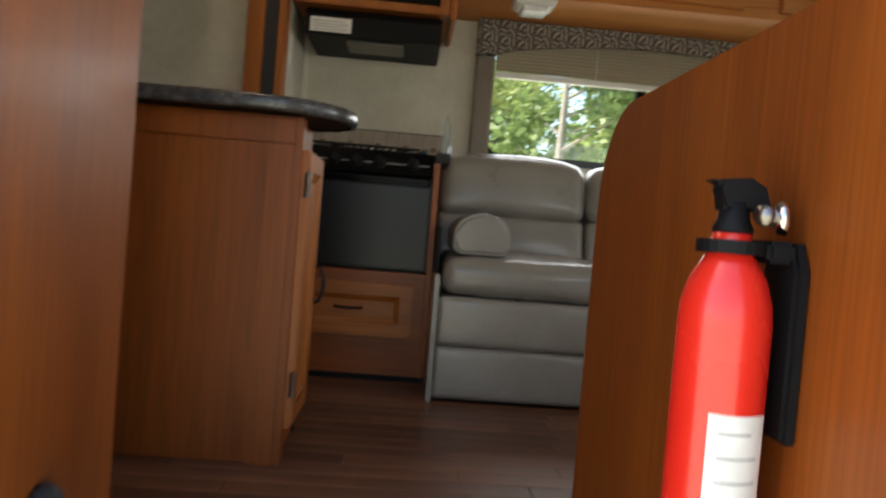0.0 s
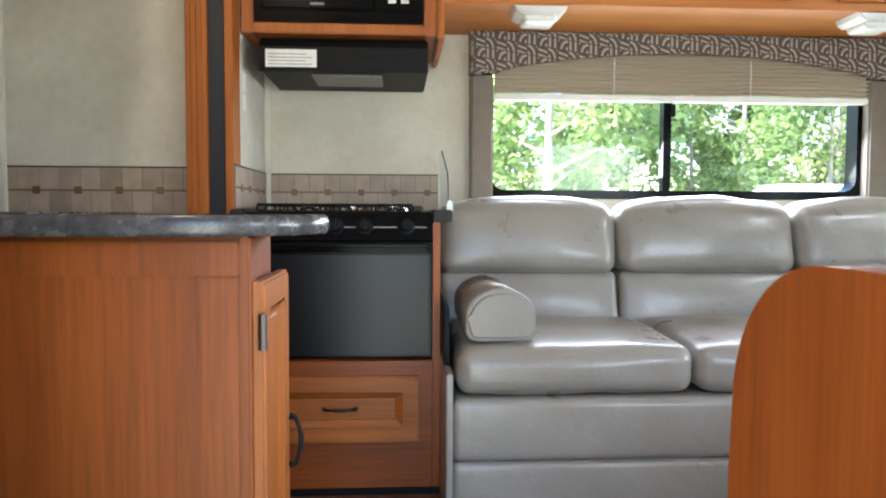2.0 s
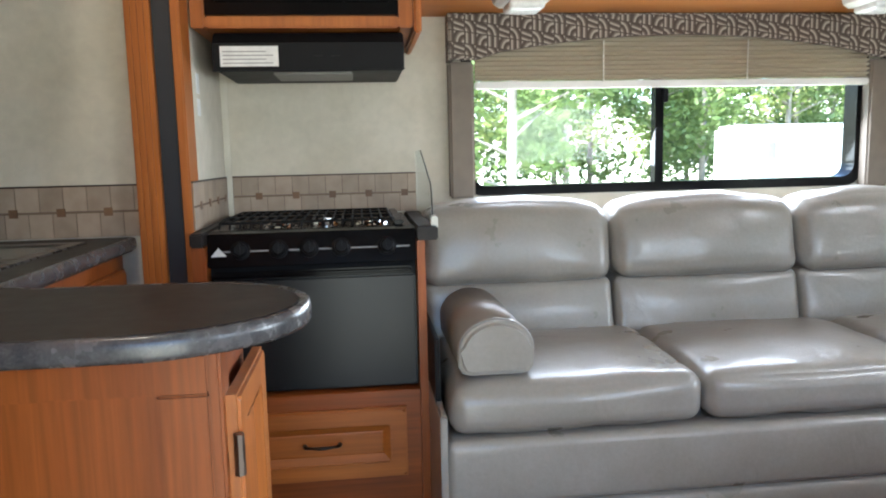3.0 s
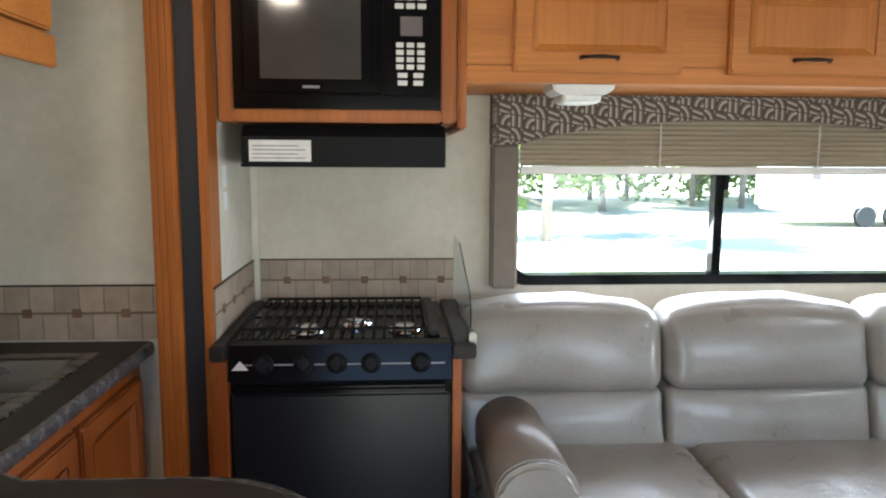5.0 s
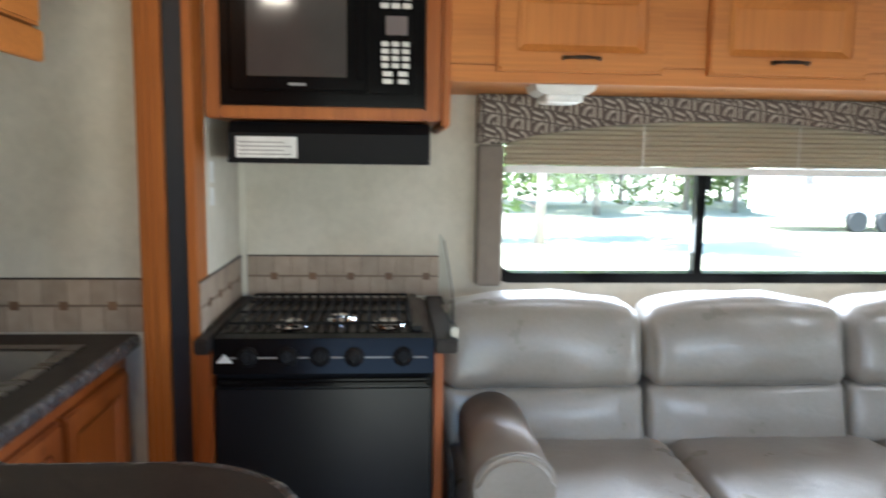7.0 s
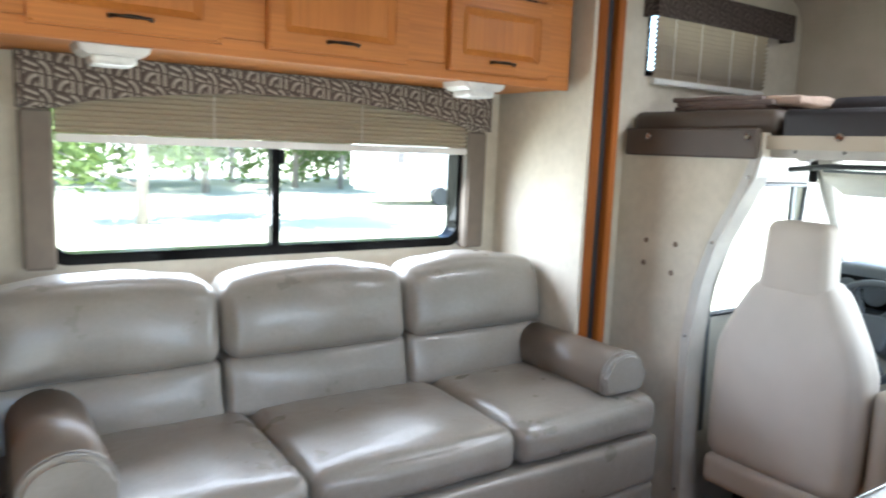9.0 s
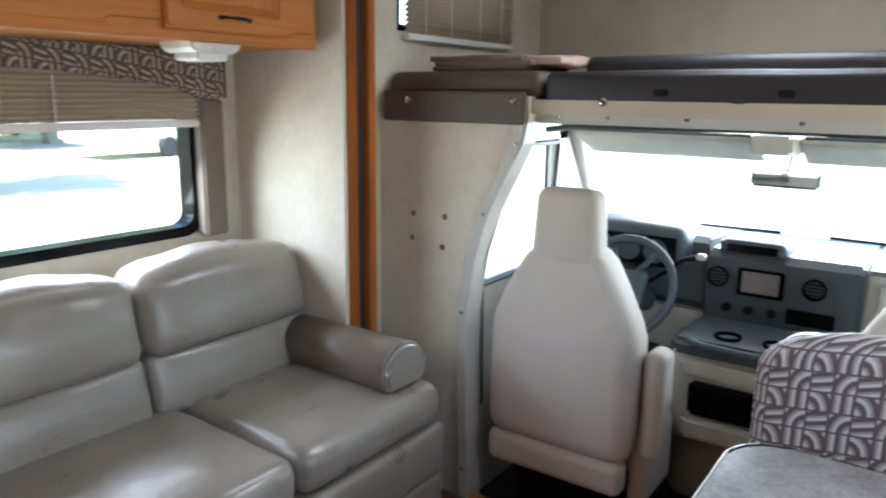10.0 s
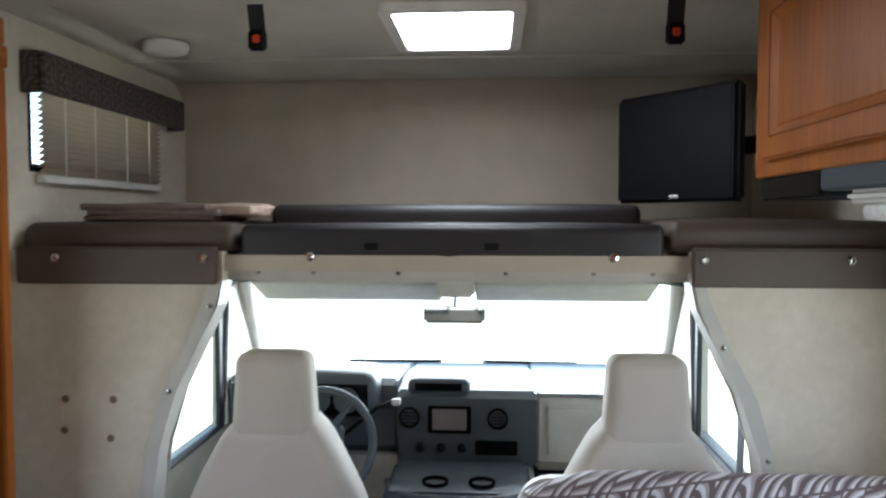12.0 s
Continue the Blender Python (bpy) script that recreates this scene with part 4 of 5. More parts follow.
va = thing("window_valance", (1.085, 2.92, 1.43), "arched valance in brown and cream patterned cloth", "valance")
arch = [(0.232, 1.59), (0.232, 1.43), (0.33, 1.43)] + [(0.33 + 1.51 * k / 16, 1.437 + 0.078 * math.sin(math.pi * k / 16) ** 0.8) for k in range(1, 16)] + [(1.84, 1.43), (1.94, 1.43), (1.94, 1.59)]
part("face_board", prism(arch, "y", 2.87, 2.89, 0.006), m_valance, va)
part("return_board", box(0.232, 0.25, 2.89, 2.955, 1.43, 1.59), m_valance, va)
part("return_board", box(1.922, 1.94, 2.89, 2.955, 1.43, 1.59), m_valance, va)
for a, b2 in ((0.235, 0.325), (1.845, 1.942)):
    part("side_board", box(a, b2, 2.9, 2.957, 0.945, 1.429, 0.008, 3), m_taupe_board, va, "taupe fabric side board")
bl = thing("window_blind", (1.08, 2.92, 1.335), "beige pleated blind drawn partly down", "blind")
for k in range(11):
    z = 1.36 + k * 0.0165
    part("pleat", prism([(2.905, z), (2.93, z + 0.008), (2.905, z + 0.0165), (2.902, z + 0.0165), (2.925, z + 0.008), (2.902, z)], "x", 0.33, 1.84), m_shade, bl)
part("bottom_rail", box(0.33, 1.84, 2.9, 2.932, 1.333, 1.358, 0.004), m_white, bl, "white bottom rail")
for x in (0.8, 1.35):
    part("cord", tube([(x, 2.9, 1.35), (x, 2.9, 1.5)], 0.0025, 6), m_white, bl)

# ---------------- sofa ----------------
so = thing("sofa", (1.1, 2.4, 0), "three-seat taupe leather sofa with pull-out base", "sofa")
part("base_upper", soft(0.105, 2.12, 2.045, 2.5, 0.2, 0.375, 0.022, (0, 0.008, 0)), m_leather, so, "taupe leather front panel", True)
part("base_lower", soft(0.105, 2.12, 2.05, 2.5, 0.012, 0.2, 0.022, (0, 0.008, 0)), m_leather, so, "taupe leather front panel", True)
part("side_rail", box(0.088, 0.106, 2.04, 2.9, 0.0, 0.45, 0.004), m_leather, so)
part("side_plate", box(0.09, 0.104, 2.16, 2.9, 0.38, 0.62, 0.004), m_black_matt, so, "dark metal side bracket")
seat_x = ((0.118, 0.8), (0.805, 1.478), (1.483, 2.125))


def seat_shape(p):
    p.z += 0.012 * math.sin((p.y - 2.06) * 4.2)
    return p


for a, b2 in seat_x:
    part("seat_cushion", soft(a, b2, 2.06, 2.72, 0.378, 0.512, 0.045, (0.0, 0.012, 0.016), wrinkle=0.008, shape=seat_shape, fine=12), m_leather, so, "", True)
back_x = ((0.1, 0.735), (0.74, 1.395), (1.4, 2.035))


def lean(p):
    p.y += (p.z - 0.5) * 0.24
    return p


for a, b2 in back_x:
    def crown(p, a=a, b2=b2):
        u = (p.x - (a + b2) / 2) / ((b2 - a) / 2)
        if p.z > 0.7:
            p.z += 0.035 * (1 - u * u) * (p.z - 0.7) / 0.2
        return lean(p)
    lo = soft(a, b2, 2.56, 2.73, 0.5, 0.69, 0.03, (0, 0.018, 0), wrinkle=0.006, shape=lean)
    part("back_cushion", lo, m_leather, so, "", True)
    part("head_cushion", soft(a, b2, 2.53, 2.72, 0.678, 0.92, 0.055, (0, 0.025, 0.0), wrinkle=0.007, shape=crown, fine=10), m_leather, so, "", True)
part("back_frame", box(0.12, 2.02, 2.8, 2.94, 0.05, 0.85, 0.02), m_leather, so)


def bolster(x0, x1):
    """A loose D-shaped leather arm roll."""
    w2 = (x1 - x0) / 2
    cx = (x0 + x1) / 2
    prof = [(x0 + 0.03, 0.527), (x0 + 0.01, 0.533), (x0, 0.55)] + arc(cx, 0.594, w2, 180, 0, 14, 0.08) + [(x1, 0.55), (x1 - 0.01, 0.533), (x1 - 0.03, 0.527)]
    t = thing("arm_bolster", (cx, 2.35, 0.525), "D-shaped taupe leather arm bolster on the sofa end", "bolster", "sofa arm bolsters")
    part("roll", prism(prof, "y", 2.135, 2.62, 0.008, seg=2), m_leather_shaded, t, "taupe leather roll with shade in its colour", True)
    face = prism([(cx + (x - cx) * 0.985, 0.6 + (z - 0.6) * 0.985) for x, z in prof], "y", 2.108, 2.136, 0.012, seg=3)
    part("end_panel", face, m_leather, t, "taupe leather end panel")
    rim = [(cx + (x - cx) * 1.0, 2.133, 0.6 + (z - 0.6) * 1.0) for x, z in prof]
    part("piping", tube(rim, 0.0035, 6, closed=True), m_leather, t, "stitched seam", True)
    return t


bolster(0.15, 0.348)
bolster(1.895, 2.095)

# ---------------- bunk edge, small window, things on the bunk ----------------


def edge_board(name, y0, y1, snaps):
    t = thing(name, (2.31, (y0 + y1) / 2, 1.36), "brown vinyl board with snap buttons on the bunk edge", "board", "bunk edge boards")
    part("board", box(2.295, 2.324, y0, y1, 1.36, 1.463, 0.006, 3), m_brown_fabric, t)
    for y in snaps:
        part("snap", lathe([(0.002, 0), (0.012, 0.0), (0.012, 0.003), (0.006, 0.006), (0.002, 0.006)], (2.295, y, 1.433), (-1, 0, 0), 14), m_chrome, t, "small chrome snap")
    return t


edge_board("bunk_edge_board", 1.89, 2.465, (2.347, 1.925))
edge_board("bunk_edge_board", 0.045, 0.615, (0.585, 0.215))
pad = thing("bunk_guard_pad", (2.34, 1.25, 1.415), "long dark padded vinyl guard along the bunk edge", "pad")
part("cover", soft(2.345, 2.457, 0.675, 1.84, 1.413, 1.525, 0.02, (0.006, 0, 0.006), wrinkle=0.003, fine=12), m_dark_fabric, pad, "", True)
for y in (1.642, 0.812):
    part("snap", lathe([(0.002, 0), (0.013, 0.0), (0.013, 0.003), (0.006, 0.006), (0.002, 0.006)], (2.34, y, 1.436), (-1, 0, 0), 14), m_chrome, pad, "small chrome snap")
for y in (1.47, 1.14):
    part("latch", box(2.335, 2.349, y - 0.02, y + 0.02, 1.455, 1.475, 0.003), m_black_matt, pad)
solid("bunk_cushion", soft(2.35, 3.4, 1.86, 2.48, 1.441, 1.53, 0.03, (0, 0, 0.008)), m_brown_fabric, "brown vinyl cushion on the bunk floor", "cushion", group="bunk cushions", smooth=True)
solid("bunk_cushion", soft(2.35, 3.4, 0.06, 0.66, 1.441, 1.535, 0.03, (0, 0, 0.008)), m_brown_fabric, "brown vinyl cushion on the bunk floor", "cushion", group="bunk cushions", smooth=True)
solid("bunk_mattress", soft(2.62, 3.5, 0.68, 1.84, 1.441, 1.585, 0.03, (0, 0, 0.006)), m_dark_fabric, "dark folded mattress pad on the bunk", "mattress", smooth=True)
bk2 = thing("folded_blanket", (2.55, 2.15, 1.53), "grey and pink-beige blanket folded flat on the bunk", "blanket")
for k, (a, b2, mt) in enumerate(((1.95, 2.34, m_blanket), (1.93, 2.33, m_blanket), (1.97, 2.35, m_blanket))):
    part("fold", soft(2.42, 2.72, a, b2, 1.532 + k * 0.017, 1.551 + k * 0.017, 0.008, (0, 0, 0.003), wrinkle=0.006, fine=10), mt, bk2, "", True)
part("fold", soft(2.45, 2.7, 1.84, 2.06, 1.549, 1.585, 0.012, (0, 0, 0.004), wrinkle=0.012, fine=10), m_blanket_light, bk2, "pink-beige blanket end", True)

w2 = thing("window_2", (2.82, 2.54, 1.68), "small bunk window with a dark frame", "window", kind="structure")
part("window_frame", frame_ring([(2.42, 1.68), (3.22, 1.68), (3.22, 1.98), (2.42, 1.98)], [(2.445, 1.705), (3.195, 1.705), (3.195, 1.955), (2.445, 1.955)], "y", 2.505, 2.57), m_black, w2)
p = part("pane", box(2.44, 3.2, 2.545, 2.549, 1.7, 1.96), m_glass, w2)
p.visible_shadow = False
b2t = thing("bunk_blind", (2.82, 2.48, 1.65), "brown slatted blind lowered over the bunk window", "blind")
for k in range(15):
    z = 1.685 + k * 0.0185
    part("slat", turned(box(-0.375, 0.39, -0.0125, 0.0125, -0.0008, 0.0008), Matrix.Translation((2.82, 2.478, z)) @ Matrix.Rotation(radians(-38), 4, "X")), m_slat, b2t)
part("bottom_rail", box(2.44, 3.2, 2.462, 2.492, 1.648, 1.67, 0.004), m_white, b2t, "pale bottom rail")
for x in (2.55, 2.72, 2.93, 3.1):
    part("cord", tube([(x, 2.463, 1.66), (x, 2.463, 1.95)], 0.0018, 5), m_white, b2t)
vb = thing("bunk_valance", (2.86, 2.46, 1.9), "dark patterned cloth valance over the bunk window", "valance")
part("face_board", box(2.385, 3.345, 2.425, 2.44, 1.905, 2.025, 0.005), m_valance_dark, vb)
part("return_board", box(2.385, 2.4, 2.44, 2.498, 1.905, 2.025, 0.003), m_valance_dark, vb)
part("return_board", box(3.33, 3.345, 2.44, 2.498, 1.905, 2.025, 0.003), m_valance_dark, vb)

h = thing("roof_hatch", (2.6, 1.25, 2.1), "white-framed translucent roof hatch glowing with daylight", "roof hatch")
part("frame", frame_ring(round_rect(2.32, 2.815, 1.048, 1.452, 0.03), round_rect(2.352, 2.788, 1.083, 1.417, 0.02), "z", 2.098, 2.121), m_white, h)
part("lens", box(2.351, 2.789, 1.071, 1.429, 2.124, 2.13, 0.002), m_hatch, h, "translucent lit panel")
for y in (1.78, 0.66):
    t = thing("ceiling_belt", (2.33, y, 2.0), "black safety belt with red buckle hanging from the ceiling", "safety belt", "ceiling belts")
    part("webbing", prism([(2.31, 2.119), (2.315, 2.119), (2.335, 2.05), (2.33, 2.05)], "y", y - 0.022, y + 0.022), m_belt, t)
    part("buckle", box(2.318, 2.344, y - 0.024, y + 0.024, 2.0, 2.055, 0.006, 3), m_black_matt, t)
    part("button", box(2.3145, 2.32, y - 0.011, y + 0.011, 2.018, 2.04, 0.003), m_buckle_red, t, "red release button")
sd = thing("smoke_alarm", (2.72, 2.22, 2.09), "flat white smoke alarm on the ceiling", "smoke alarm")
part("case", lathe([(0.075, 0.0), (0.078, -0.01), (0.07, -0.028), (0.05, -0.036), (0.002, -0.037)], (2.72, 2.22, 2.119), n=28), m_white, sd, "", True)

tv = thing("television", (2.9, 0.52, 1.58), "black flat television on a swing arm, switched off", "television")
ang = math.atan2(0.67 - 0.37, 3.09 - 2.7)
M = Matrix.Translation((2.895, 0.52, 1.785)) @ Matrix.Rotation(ang, 4, "Z")
part("case", turned(box(-0.25, 0.25, -0.04, 0.012, -0.19, 0.19, 0.012, 3), M), m_black_matt, tv)
part("screen", turned(box(-0.228, 0.228, 0.0115, 0.0135, -0.15, 0.17), M), m_black_matt, tv, "dark glossy screen")
part("badge", turned(box(-0.03, 0.005, 0.0125, 0.015, -0.176, -0.164), M), m_paper, tv)
part("swing_arm", tube([(2.93, 0.45, 1.785), (2.82, 0.25, 1.785), (2.75, 0.05, 1.785)], 0.03, 8), m_black_matt, tv)

# ---------------- dinette ----------------
cr = thing("wall_cabinet", (1.5, 0.25, 1.645), "dark orange-brown wall cabinet over the dinette", "cabinet", "wall cabinets")
part("body", box(0.62, 2.3, 0.045, 0.44, 1.66, 2.11, 0.003), m_amber_v, cr)
part("face_frame", box(0.62, 2.302, 0.44, 0.458, 1.645, 2.11, 0.003), m_amber_v, cr)
M = Matrix.Translation((0, 0.459, 0)) @ Matrix.Rotation(radians(180), 4, "Z")
for a, b2, hx in ((-2.215, -1.34, 1.5), (-1.3, -0.66, 0.98)):
    d = panel_door(cr, a, b2, 1.685, 2.085, 0, mats=(m_amber_v, m_amber_v), m=M)
    bow_handle("handle", d, (hx, 0.481, 1.72), 0.05, (0, 1, 0))
rb = thing("disc_player", (2.1, 0.3, 1.585), "black disc player mounted under the dinette wall cabinet", "disc player")
part("case", box(1.93, 2.28, 0.22, 0.45, 1.588, 1.644, 0.004), m_black_matt, rb)
part("front", box(1.935, 2.275, 0.45, 0.456, 1.592, 1.64, 0.002), m_black, rb)
dp = thing("media_shelf", (1.7, 0.3, 1.6), "dark grey media box under the dinette wall cabinet", "media box")
part("case", box(1.55, 1.925, 0.22, 0.46, 1.6, 1.644, 0.004), m_dash, dp)
L3 = thing("dome_lamp", (1.75, 0.36, 1.6), "white lamp with clear lens under the dinette cabinet", "lamp", "lamps under the wall cabinets")
part("housing", box(1.62, 1.86, 0.3, 0.44, 1.572, 1.599, 0.01, 3), m_white, L3)
part("lens", soft(1.65, 1.83, 0.32, 0.425, 1.54, 1.573, 0.014, (0, 0, 0.005), fine=4), m_lens, L3, "", True)

panel = thing("dinette_end_panel", (0.345, 0.45, 0), "cherry wood end panel of the dinette with rounded corner", "panel")
prof = [(-0.04, -0.25), (-0.04, 0.845)] + [(0.66, 0.845)] + arc(0.698, 0.68, 0.165, 90, 0, 10)[0:] + [(0.868, 0.6), (0.868, -0.004), (0.57, -0.004), (0.57, -0.25)]
part("board", prism(prof, "x", 0.328, 0.362, 0.004), m_cherry_v, panel)
bench = thing("dinette_bench", (0.6, 0.45, 0), "dinette bench with patterned cushions behind the end panel", "bench", "dinette benches")
part("base", box(0.363, 0.86, 0.05, 0.84, -0.006, 0.36, 0.004), m_cherry_v, bench)
part("seat_cushion", soft(0.365, 0.88, 0.05, 0.86, 0.362, 0.47, 0.03, (0, 0, 0.01)), m_dinette, bench, "", True)
part("back_cushion", soft(0.364, 0.46, 0.05, 0.8, 0.472, 0.842, 0.035, (0.01, 0, 0)), m_dinette, bench, "", True)
bench = thing("dinette_bench", (2.05, 0.55, 0), "dinette bench with grey and brown patterned back cushion", "bench", "dinette benches")
part("base", box(1.72, 2.2, 0.05, 1.04, -0.006, 0.36, 0.004), m_cherry_v, bench)
part("seat_cushion", soft(1.68, 2.12, 0.05, 1.06, 0.362, 0.47, 0.03, (0, 0, 0.01)), m_dinette, bench, "", True)


def back_corner(p):
    k = max(0.0, min(1.0, (p.y - 0.85) / 0.24))
    if p.z > 0.6:
        p.z -= 0.07 * k * k * (p.z - 0.6) / 0.3
    return p


part("back_cushion", soft(2.06, 2.18, 0.05, 1.095, 0.4, 0.925, 0.05, (0.012, 0, 0.004), shape=back_corner, fine=14), m_dinette, bench, "patterned cloth back cushion", True)
part("back_board", prism([(0.05, 0.0), (1.075, 0.0), (1.075, 0.78)] + arc(0.99, 0.8, 0.085, 0, 90, 6) + [(0.05, 0.885)], "x", 2.185, 2.215, 0.004), m_dash_light, bench, "pale back board")
tb = thing("dinette_table", (1.4, 0.55, 0), "grey stone-look dinette table with rounded corners on a steel leg", "table")
part("tabletop", prism(round_rect(1.08, 1.83, 0.05, 1.065, 0.11, 8), "z", 0.708, 0.738, 0.006), m_table, tb)
part("edge_band", frame_ring(round_rect(1.076, 1.834, 0.046, 1.069, 0.114, 8), round_rect(1.08, 1.83, 0.05, 1.065, 0.11, 8), "z", 0.704, 0.7405), m_steel, tb, "pale metal-look edge band")
part("leg", lathe([(0.11, 0), (0.1, 0.012), (0.035, 0.02), (0.032, 0.69), (0.09, 0.7), (0.09, 0.707)], (1.42, 0.55, 0.0), n=20), m_steel, tb, "steel pedestal leg", True)

FX, FY = 0.268, 0.165
fe = thing("fire_extinguisher", (FX, FY, 0.23), "red fire extinguisher with white label on the dinette panel", "fire extinguisher")
part("cylinder", lathe([(0.028, 0.0), (0.038, 0.004), (0.0405, 0.012), (0.0405, 0.325), (0.039, 0.343), (0.033, 0.365), (0.022, 0.384), (0.017, 0.392), (0.017, 0.405), (0.002, 0.406)], (FX, FY, 0.225), n=32), m_red, fe, "glossy red cylinder", True)
lab = bmesh.new()
pr = None
for k in range(11):
    a = radians(238 + k * 8)
    r1 = [lab.verts.new((FX + 0.0411 * math.cos(a), FY + 0.0411 * math.sin(a), z)) for z in (0.25, 0.475)]
    if pr:
        lab.faces.new((pr[0], r1[0], r1[1], pr[1]))
    pr = r1
part("label", lab, m_paper, fe, "white printed label", True)
for k in range(9):
    z = 0.46 - k * 0.021
    bm = bmesh.new()
    pr = None
    for j in range(7):
        a = radians(250 + j * (9 if k % 3 else 7))
        r1 = [bm.verts.new((FX + 0.0414 * math.cos(a), FY + 0.0414 * math.sin(a), zz)) for zz in (z - 0.0018, z)]
        if pr:
            bm.faces.new((pr[0], r1[0], r1[1], pr[1]))
        pr = r1
    part("print_line", bm, m_grey_print, fe)
part("valve", lathe([(0.016, 0), (0.018, 0.006), (0.014, 0.014), (0.012, 0.03), (0.002, 0.031)], (FX, FY, 0.628), n=16), m_black_matt, fe, "black valve head", True)
part("lever", prism([(FX - 0.026, 0.676), (FX - 0.014, 0.67), (FX - 0.014, 0.65), (FX + 0.008, 0.65), (FX + 0.022, 0.655), (FX + 0.027, 0.64), (FX + 0.033, 0.645), (FX + 0.024, 0.672), (FX + 0.01, 0.68)], "y", FY - 0.011, FY + 0.011, 0.003), m_black_matt, fe, "black squeeze lever")
part("gauge", lathe([(0.002, 0), (0.014, 0), (0.016, 0.008), (0.012, 0.011), (0.002, 0.011)], (FX + 0.034, FY - 0.008, 0.646), (1, -0.4, 0.1), 18), m_chrome, fe, "chrome pressure gauge", True)
nz = tube([(FX + 0.036, FY - 0.006, 0.645), (FX + 0.012, FY - 0.03, 0.647)], 0.0075, 14)
tube([(FX + 0.018, FY - 0.024, 0.6465), (FX + 0.011, FY - 0.031, 0.647)], 0.009, 14, bm=nz)
part("nozzle", nz, m_steel, fe, "pale metal discharge nozzle", True)
br = prism([(FY - 0.03, 0.45), (FY - 0.03, 0.6), (FY - 0.018, 0.625), (FY + 0.018, 0.625), (FY + 0.03, 0.6), (FY + 0.03, 0.45)], "x", 0.314, 0.3295, 0.004)
part("bracket", br, m_black_matt, fe, "black wall bracket")
fk = frame_ring([(FX + 0.03 * math.cos(2 * math.pi * k / 24), FY + 0.03 * math.sin(2 * math.pi * k / 24)) for k in range(24)],
                [(FX + 0.0185 * math.cos(2 * math.pi * k / 24), FY + 0.0185 * math.sin(2 * math.pi * k / 24)) for k in range(24)], "z", 0.612, 0.624)
box(FX + 0.022, 0.316, FY - 0.026, FY + 0.026, 0.606, 0.626, 0.004, bm=fk)
part("neck_fork", fk, m_black_matt, fe, "black fork of the bracket")
part("strap", frame_ring([(FX + 0.045 * math.cos(2 * math.pi * k / 24), FY + 0.045 * math.sin(2 * math.pi * k / 24)) for k in range(24)],
                         [(FX + 0.041 * math.cos(2 * math.pi * k / 24), FY + 0.041 * math.sin(2 * math.pi * k / 24)) for k in range(24)], "z", 0.3, 0.318), m_black_matt, fe)

tc = thing("tall_cabinet", (-0.9, 0.4, 0), "tall cherry wood cabinet beside the entry door", "cabinet")
part("body", box(-1.318, -0.5, 0.045, 0.745, -0.006, 2.11, 0.003), m_cherry_v, tc)
part("side_panel", box(-0.499, -0.482, -0.04, 0.755, -0.25, 2.11, 0.005, 3), m_cherry_v, tc)
part("door_stop", lathe([(0.002, 0), (0.032, 0), (0.034, 0.012), (0.026, 0.026), (0.002, 0.03)], (-0.482, 0.5, 0.2), (1, 0, 0), 20), m_rubber, tc, "round black rubber stop", True)

# ---------------- driver's cab ----------------
solid("wall_cab_roof", box(2.375, 3.3, 0.3, 2.3, 1.37, 1.392), m_dash_light, "pale moulded cab headliner", "headliner", "structure")
fw = box(3.78, 3.84, 0.2, 2.36, -0.5, 0.84)
solid("wall_cab_front", fw, m_dash, "dark firewall below the windshield", "wall", "structure")
for side, y0, y1 in ((1, 2.17, 2.23), (-1, 0.33, 0.39)):
    d = box(2.34, 3.8, y0, y1, -0.5, 0.74)
    prism([(3.1, 0.74), (3.54, 0.74), (3.53, 0.86), (3.37, 1.12), (3.24, 1.37), (3.13, 1.37), (3.12, 1.2)], "y", y0, y1, bm=d)
    box(2.34, 3.2, y0, y1, 1.27, 1.36, bm=d)
    box(2.34, 2.42, y0, y1, 0.74, 1.27, bm=d)
    t = thing("cab_door", (2.7, y0, -0.2), "pale vehicle door with a large side window", "vehicle door", "cab doors")
    part("shell", d, m_dash_light, t)
    g = part("pane", prism([(2.42, 0.74), (3.06, 0.74), (3.13, 1.2), (3.13, 1.27), (2.42, 1.27)], "y", (y0 + y1) / 2 - 0.002, (y0 + y1) / 2 + 0.002), m_glass, t)
    g.visible_shadow = False
    ya, yb = (y0 - 0.012, y0 + 0.006) if side > 0 else (y1 - 0.006, y1 + 0.012)
    part("window_seal", tube([(2.43, (ya + yb) / 2, 0.75), (2.43, (ya + yb) / 2, 1.26), (3.11, (ya + yb) / 2, 1.26), (3.1, (ya + yb) / 2, 1.15), (3.04, (ya + yb) / 2, 0.75), (2.43, (ya + yb) / 2, 0.75)], 0.012, 6), m_rubber, t, "black window seal")
    part("quarter_post", box(3.0, 3.035, ya, yb, 0.74, 1.27, 0.004), m_rubber, t)
    # belt and guide on the pillar beside the seat
    yp = y0 - 0.05 if side > 0 else y1 + 0.05
    sb = thing("seat_belt", (2.42, yp, 0.3), "grey seat belt hanging beside the cab seat", "seat belt", "seat belts")
    part("webbing", prism([(2.4, 1.0), (2.45, 1.0), (2.47, 0.3), (2.42, 0.3)], "y", yp - 0.0015, yp + 0.0015), m_dash, sb)
    part("guide", box(2.39, 2.46, yp - 0.012, yp + 0.03 * side + 0.006, 0.98, 1.04, 0.006, 3), m_dash_light, sb)
ws = thing("windshield", (3.5, 1.28, 0.85), "wide sloping windshield with pale pillars", "windshield", kind="structure")
M = Matrix.Translation((3.82, 1.28, 0.84)) @ Matrix.Rotation(-math.atan2(3.82 - 3.26, 1.36 - 0.84), 4, "Y")
